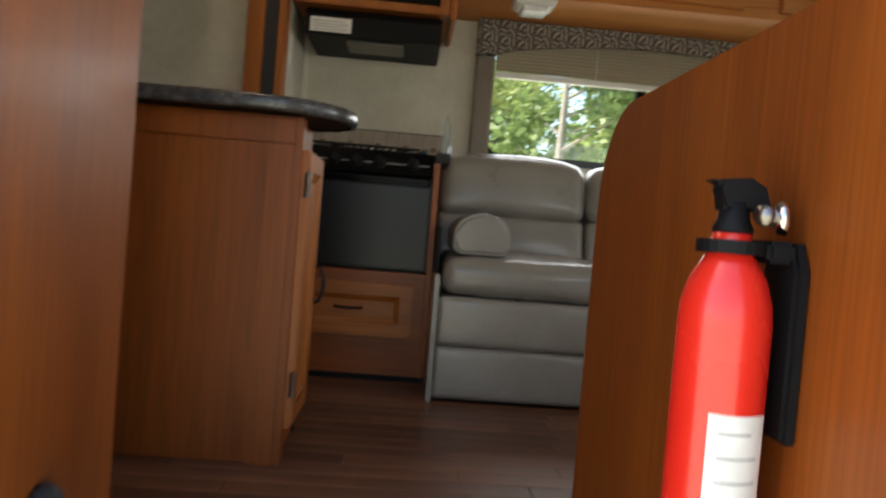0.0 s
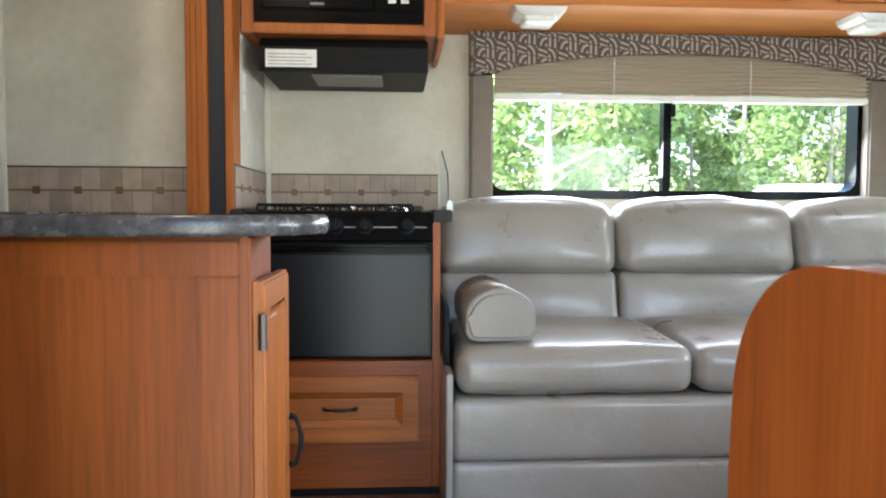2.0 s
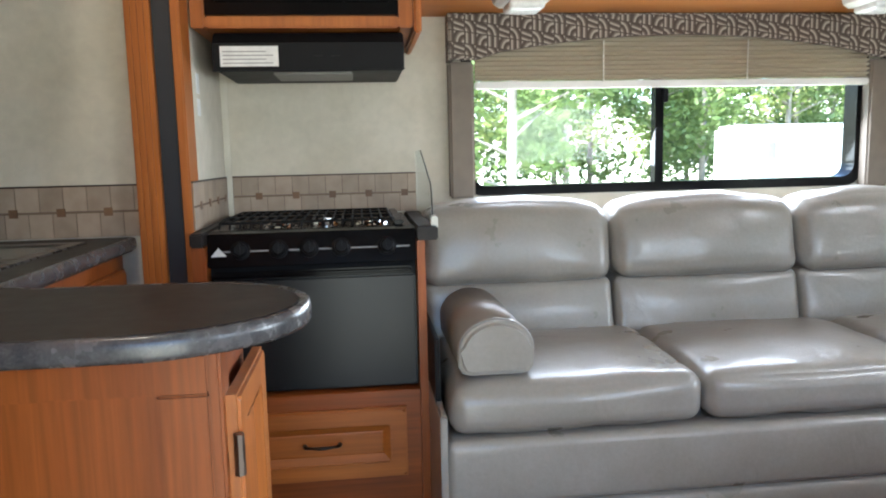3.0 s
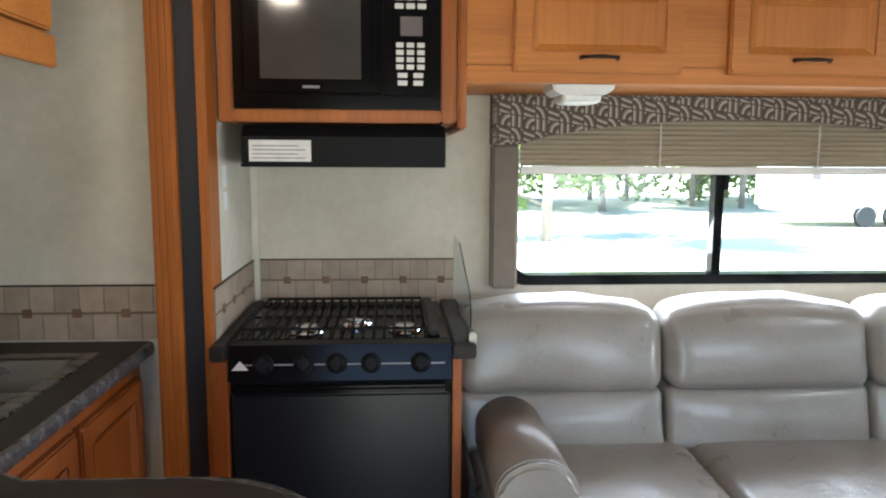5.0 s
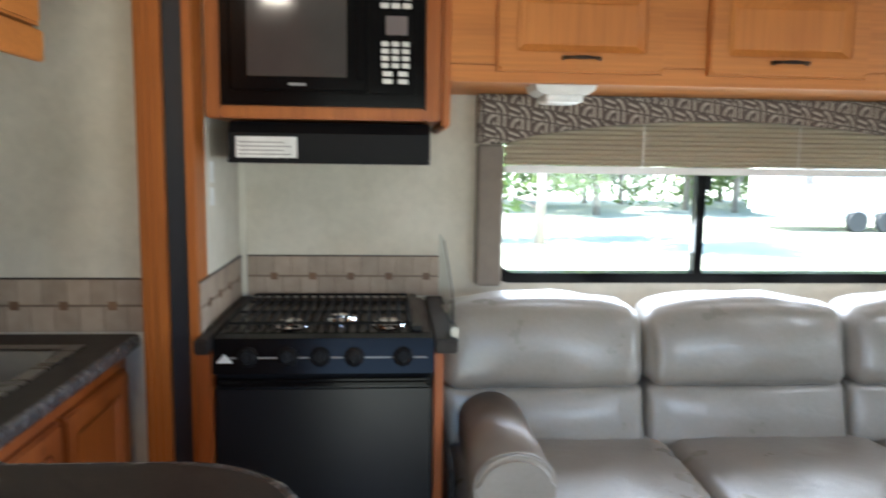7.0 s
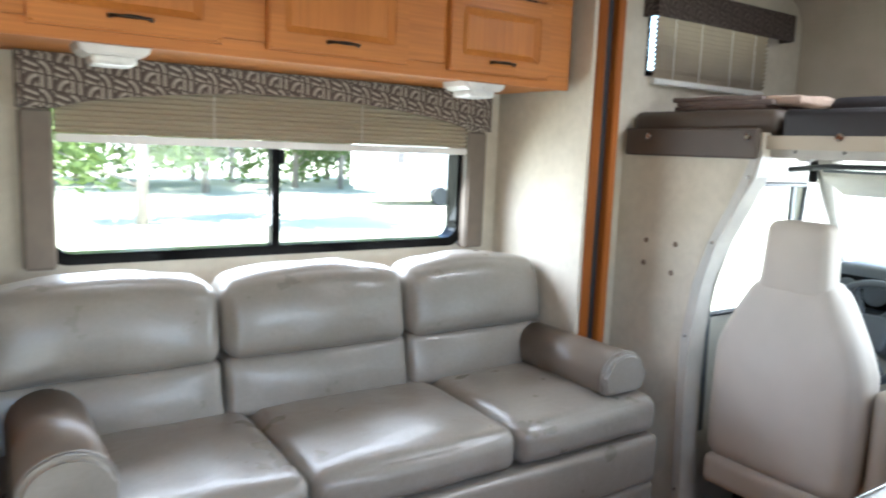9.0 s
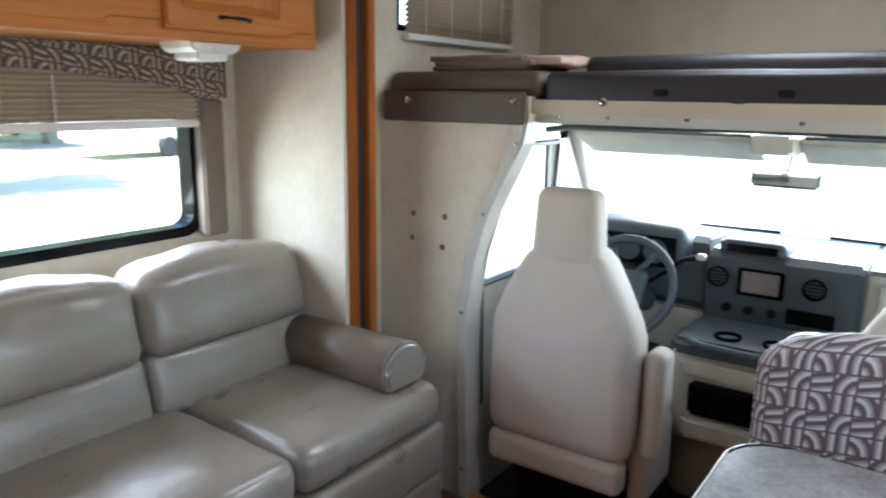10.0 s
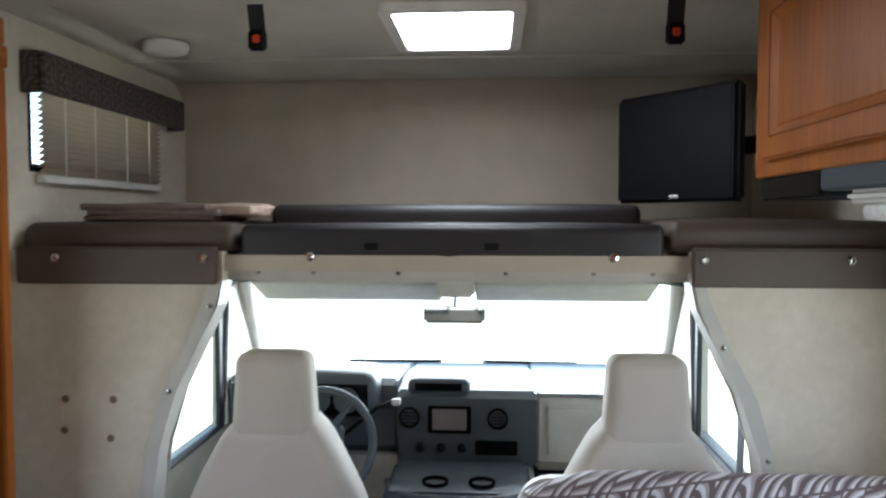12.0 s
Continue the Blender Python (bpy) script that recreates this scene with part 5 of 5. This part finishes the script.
hgt = math.hypot(3.82 - 3.26, 1.36 - 0.84)
g = part("pane", turned(box(-0.003, 0.003, -0.9, 0.9, 0.0, hgt), M), m_glass, ws)
g.visible_shadow = False
for s in (-1, 1):
    part("pillar", tube([(3.54, 1.28 + s * 0.9, 0.82), (3.38, 1.28 + s * 0.885, 1.1), (3.25, 1.28 + s * 0.865, 1.3), (3.2, 1.28 + s * 0.84, 1.37)], [0.035, 0.032, 0.036, 0.05], 10), m_dash_light, ws, "pale windshield pillar", True)
    part("wiper", tube([(3.85, 1.28 + s * 0.55, 0.842), (3.83, 1.28 + s * 0.1, 0.85)], 0.008, 6), m_black_matt, ws)
solid("wall_cowl", prism([(3.79, 0.78), (4.9, 0.6), (4.9, -0.3), (3.85, -0.3)], "y", 0.3, 2.26), m_vehicle, "white bonnet in front of the windshield", "bonnet", "structure")

dash = thing("dashboard", (3.3, 1.28, 0.5), "slate-grey dashboard with vents, radio and gauges", "dashboard")
top = [(3.1, 0.9), (3.14, 0.92), (3.4, 0.9), (3.79, 0.85), (3.79, 0.6), (3.2, 0.6), (3.12, 0.66)]
part("driver_side", prism(top, "y", 1.5, 2.165, 0.01), m_dash, dash)
part("radio_housing", prism([(3.09, 0.6), (3.075, 0.86), (3.11, 0.885), (3.4, 0.885), (3.79, 0.85), (3.79, 0.6)], "y", 0.965, 1.5, 0.012), m_dash, dash)
part("passenger_side", prism([(3.16, 0.845), (3.2, 0.865), (3.79, 0.84), (3.79, 0.55), (3.2, 0.55), (3.15, 0.6)], "y", 0.395, 0.964, 0.01), m_dash_light, dash, "pale passenger dashboard")
part("top_pad", prism([(3.15, 0.866), (3.4, 0.875), (3.79, 0.855), (3.79, 0.845), (3.2, 0.86)], "y", 0.395, 0.96, 0.004), m_dash, dash)
part("glove_box", box(3.14, 3.17, 0.44, 0.93, 0.62, 0.82, 0.01, 3), m_dash_light, dash, "pale glove box lid")
part("hood_pod", soft(3.08, 3.3, 1.22, 1.46, 0.87, 0.93, 0.025, (0, 0, 0.004), fine=4), m_dash, dash, "", True)
part("pod_recess", box(3.078, 3.085, 1.25, 1.43, 0.885, 0.915, 0.002), m_black, dash)
part("gauge_hood", soft(3.02, 3.3, 1.56, 2.02, 0.78, 0.955, 0.06, (0, 0, 0.01), fine=6), m_dash, dash, "", True)
part("gauge_face", box(3.016, 3.022, 1.6, 1.98, 0.8, 0.92, 0.002), m_black, dash)
for y in (1.68, 1.79, 1.9):
    part("gauge", lathe([(0.002, 0), (0.048, 0), (0.048, 0.004), (0.042, 0.005), (0.002, 0.003)], (3.015, y, 0.86), (-1, 0, 0), 20), m_dash, dash)
rd = part("radio", box(3.068, 3.08, 1.215, 1.38, 0.725, 0.83, 0.004), m_black, dash)
part("screen", box(3.0655, 3.0695, 1.232, 1.362, 0.74, 0.82, 0.002), m_screen, rd, "grey-pink reflective screen")
for y in (1.45, 1.115):
    v = part("vent", frame_ring([(y + 0.04 * math.cos(2 * math.pi * k / 20), 0.785 + 0.04 * math.sin(2 * math.pi * k / 20)) for k in range(20)],
                                [(y + 0.033 * math.cos(2 * math.pi * k / 20), 0.785 + 0.033 * math.sin(2 * math.pi * k / 20)) for k in range(20)], "x", 3.062, 3.085), m_black, dash, "round black air vent")
    for k in range(4):
        part("vane", box(3.068, 3.082, y - 0.03, y + 0.03, 0.763 + k * 0.013, 0.766 + k * 0.013), m_black_matt, v)
for y in (1.41, 1.33, 1.25):
    part("dial", lathe([(0.002, 0), (0.018, 0), (0.016, 0.014), (0.002, 0.015)], (3.078, y, 0.67), (-1, 0, 0), 16), m_black_matt, dash, "", True)
part("switch_bank", box(3.07, 3.082, 1.04, 1.2, 0.645, 0.7, 0.004), m_black, dash)
part("under_panel", prism([(3.12, 0.45), (3.12, 0.62), (3.5, 0.62), (3.5, 0.3)], "y", 1.5, 2.165), m_dash_light, dash, "pale knee panel")

cn = thing("centre_console", (2.98, 1.22, -0.12), "pale engine cover console with cup holders and bin", "console")
part("cover", soft(2.72, 3.6, 0.98, 1.52, 0.24, 0.59, 0.07, (0.01, 0.02, 0)), m_dash_light, cn, "", True)
part("engine_cover", soft(2.95, 3.65, 0.94, 1.56, -0.12, 0.3, 0.07, (0.02, 0.02, 0)), m_dash_light, cn, "", True)
part("tray_lip", tube([(2.9, 0.99, 0.6), (2.75, 1.02, 0.62), (2.69, 1.12, 0.625), (2.68, 1.25, 0.626), (2.69, 1.38, 0.625), (2.75, 1.48, 0.62), (2.9, 1.51, 0.6)], 0.014, 8), m_dash, cn, "rounded tray lip", True)
part("tray", box(2.7, 3.05, 1.0, 1.5, 0.575, 0.635, 0.02, 3), m_dash, cn, "dark cup holder tray")
for y in (1.17, 1.33):
    part("cup_holder", frame_ring([(2.8 + 0.046 * math.cos(2 * math.pi * k / 20), y + 0.046 * math.sin(2 * math.pi * k / 20)) for k in range(20)],
                                  [(2.8 + 0.038 * math.cos(2 * math.pi * k / 20), y + 0.038 * math.sin(2 * math.pi * k / 20)) for k in range(20)], "z", 0.63, 0.646), m_black, cn)
part("upper_bin", box(2.69, 2.72, 1.04, 1.46, 0.505, 0.565, 0.01, 3), m_dash_light, cn)
part("bin", box(2.685, 2.73, 1.08, 1.42, 0.37, 0.49, 0.012, 3), m_black, cn, "open dark storage bin")
part("lower_lip", box(2.68, 2.73, 1.06, 1.44, 0.28, 0.36, 0.016, 3), m_dash_light, cn)

sw = thing("steering_wheel", (2.88, 1.75, 0.72), "dark four-spoke steering wheel with pale hub trim", "steering wheel")
MW = Matrix.Translation((2.88, 1.75, 0.735)) @ Matrix.Rotation(radians(-66), 4, "Y")
ring = [MW @ Vector((0.192 * math.cos(2 * math.pi * k / 40), 0.192 * math.sin(2 * math.pi * k / 40), 0)) for k in range(40)]
part("rim", tube(ring, 0.016, 10, closed=True), m_dash, sw, "", True)
part("hub", turned(soft(-0.07, 0.07, -0.085, 0.085, -0.03, 0.02, 0.02, (0, 0, 0.01), fine=4), MW), m_dash, sw, "", True)
for a in (25, 155, 215, 325):
    e = Vector((math.cos(radians(a)) * 0.185, math.sin(radians(a)) * 0.185, 0))
    part("spoke", tube([MW @ (e * 0.3), MW @ (e * 0.7), MW @ e], [0.02, 0.014, 0.012], 8, flat=0.6), m_dash, sw, "", True)
part("column", tube([MW @ Vector((0, 0, -0.02)), MW @ Vector((0, 0, -0.3))], 0.045, 12), m_dash, sw)
part("stalk", tube([MW @ Vector((0.03, -0.05, -0.08)), Vector((2.95, 1.55, 0.855)), Vector((2.94, 1.49, 0.875))], [0.008, 0.008, 0.014], 8), m_black_matt, sw, "shift stalk", True)
part("stalk_tip", soft(2.925, 2.955, 1.465, 1.5, 0.865, 0.89, 0.01, fine=3), m_dash_light, sw, "", True)


def cab_seat(yc, arm):
    t = thing("cab_seat", (2.6, yc, -0.12), "grey-beige cloth captain's seat with integral headrest", "seat", "cab seats")

    def shoulders(p):
        z = p.z
        k = 1.0 if z < 0.68 else 1.0 - 0.5 * min(1.0, (z - 0.68) / 0.27) ** 1.3
        if z < 0.45:
            k *= 0.96 + 0.04 * (z - 0.25) / 0.2
        return Vector((p.x + (z - 0.3) * 0.03, yc + (p.y - yc) * k, z))

    part("backrest", soft(2.33, 2.5, yc - 0.268, yc + 0.268, 0.27, 0.97, 0.06, (0.02, 0, 0), shape=shoulders, fine=16, wrinkle=0.002), m_seat_cloth, t, "", True)

    def head(p):
        k = 1.0 + 0.13 * max(0.0, min(1.0, (1.12 - p.z) / 0.2))
        return Vector((p.x, yc + (p.y - yc) * k, p.z))

    part("headrest", soft(2.352, 2.47, yc - 0.108, yc + 0.108, 0.9, 1.158, 0.035, (0.01, 0, 0.004), shape=head, fine=8), m_seat_cloth, t, "", True)
    part("back_skirt", soft(2.325, 2.42, yc - 0.25, yc + 0.25, 0.17, 0.285, 0.03), m_seat_cloth, t, "", True)
    part("seat_cushion", soft(2.45, 2.98, yc - 0.265, yc + 0.265, 0.2, 0.4, 0.06, (0.01, 0, 0.02)), m_seat_cloth, t, "", True)
    part("pedestal", box(2.45, 2.86, yc - 0.2, yc + 0.2, -0.12, 0.22, 0.02), m_black_matt, t, "black metal pedestal")
    ya = yc + arm * 0.31
    part("armrest", soft(2.4, 2.52, ya - 0.035, ya + 0.035, 0.3, 0.665, 0.03, (0.004, 0.004, 0)), m_seat_cloth, t, "folded-up armrest", True)
    part("side_cover", soft(2.43, 2.72, yc + arm * 0.268 - 0.03, yc + arm * 0.268 + 0.03, 0.1, 0.36, 0.028), m_seat_cloth, t, "", True)
    return t


cab_seat(1.762, -1)
cab_seat(0.707, 1)
for k, (y0, y1) in enumerate(((1.33, 2.02), (0.55, 1.2))):
    t = thing("sun_visor", (2.95, (y0 + y1) / 2, 1.27), "pale padded sun visor folded against the headliner", "sun visor", "sun visors")
    part("flap", turned(soft(-0.1, 0.1, y0, y1, -0.012, 0.012, 0.011, (0, 0, 0.003), fine=6), Matrix.Translation((3.04, 0, 1.275)) @ Matrix.Rotation(radians(24), 4, "Y")), m_dash_light, t, "", True)
    part("rod", tube([(2.93, y0 + 0.02, 1.325), (2.93, y1 - 0.02, 1.325)], 0.006, 6), m_dash, t)
solid("trim_headliner_line", tube([(2.79, 2.06, 1.325), (2.78, 1.9, 1.343), (2.77, 1.28, 1.352), (2.78, 0.66, 1.343), (2.79, 0.5, 1.325)], 0.011, 8), m_rubber, "dark curved line along the cab headliner", "trim", "structure", smooth=True)
oc = thing("overhead_console", (2.95, 1.265, 1.27), "small pale overhead console between the sun visors", "console")
part("case", prism([(2.82, 1.332), (2.84, 1.27), (3.05, 1.255), (3.1, 1.332)], "y", 1.2, 1.33, 0.01), m_dash_light, oc)
rm = thing("rear_view_mirror", (3.3, 1.29, 1.13), "dark rear-view mirror on the windshield", "mirror")
MR = Matrix.Translation((3.285, 1.29, 1.15)) @ Matrix.Rotation(radians(14), 4, "Y")
part("housing", turned(box(-0.015, 0.015, -0.125, 0.125, -0.035, 0.035, 0.012, 3), MR), m_dash, rm)
part("mirror_glass", turned(box(-0.019, -0.0145, -0.116, 0.116, -0.029, 0.029, 0.002), MR), m_chrome, rm)
part("stem", tube([(3.3, 1.29, 1.16), (3.38, 1.29, 1.24)], 0.008, 8), m_dash, rm)
hb = thing("cab_header", (2.36, 1.25, 1.35), "pale metal header beam with screws over the cab opening", "beam", kind="structure")
part("beam", box(2.371, 2.46, 0.6, 1.9, 1.366, 1.416, 0.008, 3), m_dash_light, hb)
for y in (0.7, 0.86, 1.1, 1.4, 1.64, 1.8):
    part("screw", lathe([(0.002, 0), (0.007, 0), (0.005, 0.004), (0.002, 0.004)], (2.3715, y, 1.39), (-1, 0, 0), 10), m_steel, hb)
for y, z in ((2.345, 1.03), (2.205, 1.03), (2.35, 0.94), (2.215, 0.919)):
    part("mark", lathe([(0.001, 0), (0.011, 0.0), (0.009, 0.003), (0.001, 0.004)], (2.3245, y, z), (-1, 0, 0), 10), m_grout, bpy.data.objects["wall_partition_left"], "small brown plug")

# ---------------- outdoors ----------------


def leaves(bm, c, spread, count, size, rng):
    for _ in range(count):
        d = Vector((rng.gauss(0, 1), rng.gauss(0, 1), rng.gauss(0, 1)))
        d = d.normalized() * rng.random() ** 0.5
        p = Vector(c) + Vector((d.x * spread, d.y * spread, d.z * spread * 0.75))
        a, b2 = Vector((rng.gauss(0, 1), rng.gauss(0, 1), rng.gauss(0, 0.6))).normalized(), Vector((rng.gauss(0, 1), rng.gauss(0, 1), rng.gauss(0, 1)))
        b2 = (b2 - a * a.dot(b2)).normalized()
        s = size * (0.6 + 0.8 * rng.random())
        bm.append((p - a * s, p + b2 * s * 0.5, p + a * s, p - b2 * s * 0.5))


def tree_meshes(seed, height):
    rng = random.Random(seed)
    trunk = tube([(0, 0, -0.1), (0.05, 0.02, height * 0.3), (0.1, -0.05, height * 0.6), (0.0, 0.1, height * 0.92)], [0.15, 0.12, 0.08, 0.03], 8)
    quads = []
    for k in range(16):
        z = height * (0.1 + 0.84 * k / 16)
        a = rng.random() * 6.28
        ln = height * (0.28 - 0.2 * abs(k / 16 - 0.35)) * (0.7 + 0.6 * rng.random())
        e = Vector((math.cos(a) * ln, math.sin(a) * ln, z + ln * 0.45))
        tube([(0.05, 0, z), (e.x * 0.5, e.y * 0.5, (z + e.z) / 2), e], [0.06, 0.035, 0.012], 5, bm=trunk)
        leaves(quads, e, height * 0.12, 150, 0.18, rng)
        leaves(quads, e * 0.6 + Vector((0, 0, z * 0.4)), height * 0.1, 90, 0.16, rng)
    me = bpy.data.meshes.new("crown")
    me.from_pydata([tuple(v) for q in quads for v in q], [], [(4 * i, 4 * i + 1, 4 * i + 2, 4 * i + 3) for i in range(len(quads))])
    return trunk, me


protos = []
for seed, height, mt in ((3, 11.0, m_leaf), (7, 13.0, m_leaf_light), (11, 9.0, m_leaf)):
    tr, me = tree_meshes(seed, height)
    t = thing("tree", (0, 40 + seed * 3, -0.8), "leafy green tree at the edge of the lawn", "tree", "trees beyond the lawn")
    bmesh.ops.translate(tr, vec=(0, 40 + seed * 3, -0.8), verts=tr.verts[:])
    part("trunk", tr, m_bark, t, "", True)
    cr2 = new("crown", me)
    me.materials.append(mt)
    cr2.parent = t
    protos.append(t)
rng = random.Random(5)
for k in range(30):
    x = -16 + k * 1.75
    y = 33 + 4 * math.sin(k * 1.7) + 4 * rng.random() + max(0, x - 12) * 0.35
    copy_thing(protos[k % 3], Matrix.Translation((x, y, -0.8)) @ Matrix.Rotation(rng.random() * 6, 4, "Z"))
copy_thing(protos[2], Matrix.Translation((3.9, 19.3, -0.8)))
bush = bmesh.new()
quads = []
for k in range(60):
    leaves(quads, (-18 + k * 0.95, 38.5 + 2 * math.sin(k * 2.1), 0.0 + 0.8 * rng.random()), 1.6, 90, 0.2, rng)
bm2 = bpy.data.meshes.new("undergrowth")
bm2.from_pydata([tuple(v) for q in quads for v in q], [], [(4 * i, 4 * i + 1, 4 * i + 2, 4 * i + 3) for i in range(len(quads))])
bm2.materials.append(m_leaf)
tagged(new("undergrowth", bm2), "dense green undergrowth below the far trees", "undergrowth", kind="stuff")
tr = thing("parked_trailer", (16, 24, -0.8), "white parked trailer with dark windows on the lawn", "trailer")
part("body", box(12.5, 19.5, 23, 25.2, -0.3, 1.9, 0.15, 3), m_vehicle, tr)
part("window", box(13.3, 13.6, 22.97, 23.0, 0.75, 1.3, 0.01), m_screen, tr)
for x in (15.2, 16.2):
    part("wheel", lathe([(0.05, 0), (0.33, 0), (0.35, 0.05), (0.35, 0.2), (0.05, 0.22)], (x, 22.95, -0.45), (0, 1, 0), 20), m_rubber, tr)

# ---------------- backsplash tiles and floor planks ----------------


def tile_run(name, p0, p1, z0, z1, out):
    """Two rows of stone tiles with a line of dark accent squares between."""
    p0, p1, out = Vector((*p0, 0)), Vector((*p1, 0)), Vector((*out, 0))
    length = (p1 - p0).length
    u = (p1 - p0).normalized()
    t = thing(name, (*((p0 + p1) / 2).xy, z0), "beige stone tile border with dark accent squares", "backsplash", kind="structure")

    def plate(a, c, za, zb, d0, d1):
        b = box(0, 1, 0, 1, 0, 1)
        for v in b.verts:
            q = p0 + u * (a + (c - a) * v.co.x) + out * (d0 + (d1 - d0) * v.co.y)
            v.co = Vector((q.x, q.y, za + (zb - za) * v.co.z))
        return b

    part("backing", plate(0, length, z0, z1, 0.0005, 0.004), m_grout, t)
    part("edge", plate(0, length, z1, z1 + 0.004, 0.0005, 0.007), m_bronze, t, "thin dark top edge")
    zm = (z0 + z1) / 2
    n = max(1, round(length / 0.062))
    for row, (za, zb) in enumerate(((z0, zm - 0.0025), (zm + 0.0025, z1))):
        shift = 0.5 * row
        for k in range(-1, n + 1):
            a, c = (k + shift) * length / n, (k + 1 + shift) * length / n
            a, c = max(0, a), min(length, c)
            if c - a > 0.008:
                part("tile", plate(a + 0.0012, c - 0.0012, za + 0.001, zb - 0.001, 0.004, 0.0062), m_tile, t)
    k = 0.09
    while k < length - 0.02:
        part("accent_tile", plate(k - 0.012, k + 0.012, zm - 0.012, zm + 0.012, 0.0063, 0.0085), m_tile_dark, t, "small dark brown square")
        k += 0.13
    return t


tile_run("trim_backsplash_stove", (-0.54, 2.96), (0.112, 2.96), 0.903, 1.04, (0, -1))
tile_run("trim_backsplash_stove_side", (-0.562, 2.41), (-0.562, 2.94), 0.903, 1.04, (1, 0))
tile_run("trim_backsplash_sink", (-1.296, 2.5), (-0.71, 2.5), 0.888, 1.035, (0, -1))
tile_run("trim_backsplash_sink_side", (-1.32, 1.15), (-1.32, 2.476), 0.888, 1.035, (1, 0))

PW = 0.078
plank_meshes = {}
rng = random.Random(9)

y = 0.562
while y < 2.4:
    x = -0.75 - rng.random() * 0.4
    while x < 2.28:
        ln = rng.choice((0.42, 0.56, 0.7))
        x0, x1 = max(x, -0.76), min(x + ln, 2.282)
        if x1 - x0 > 0.02:
            key = round(x1 - x0, 3)
            if key not in plank_meshes:
                plank_meshes[key] = to_mesh("plank", box(-key / 2 + 0.0008, key / 2 - 0.0008, -PW / 2 + 0.0008, PW / 2 - 0.0008, -0.005, 0, 0.0012, 1), m_plank)
            o = new("plank", plank_meshes[key])
            o.parent = floor
            o.matrix_parent_inverse = Matrix.Translation(-BASE[floor.name])
            o.location = ((x0 + x1) / 2, y + PW / 2, 0.0)
        x += ln
    y += PW
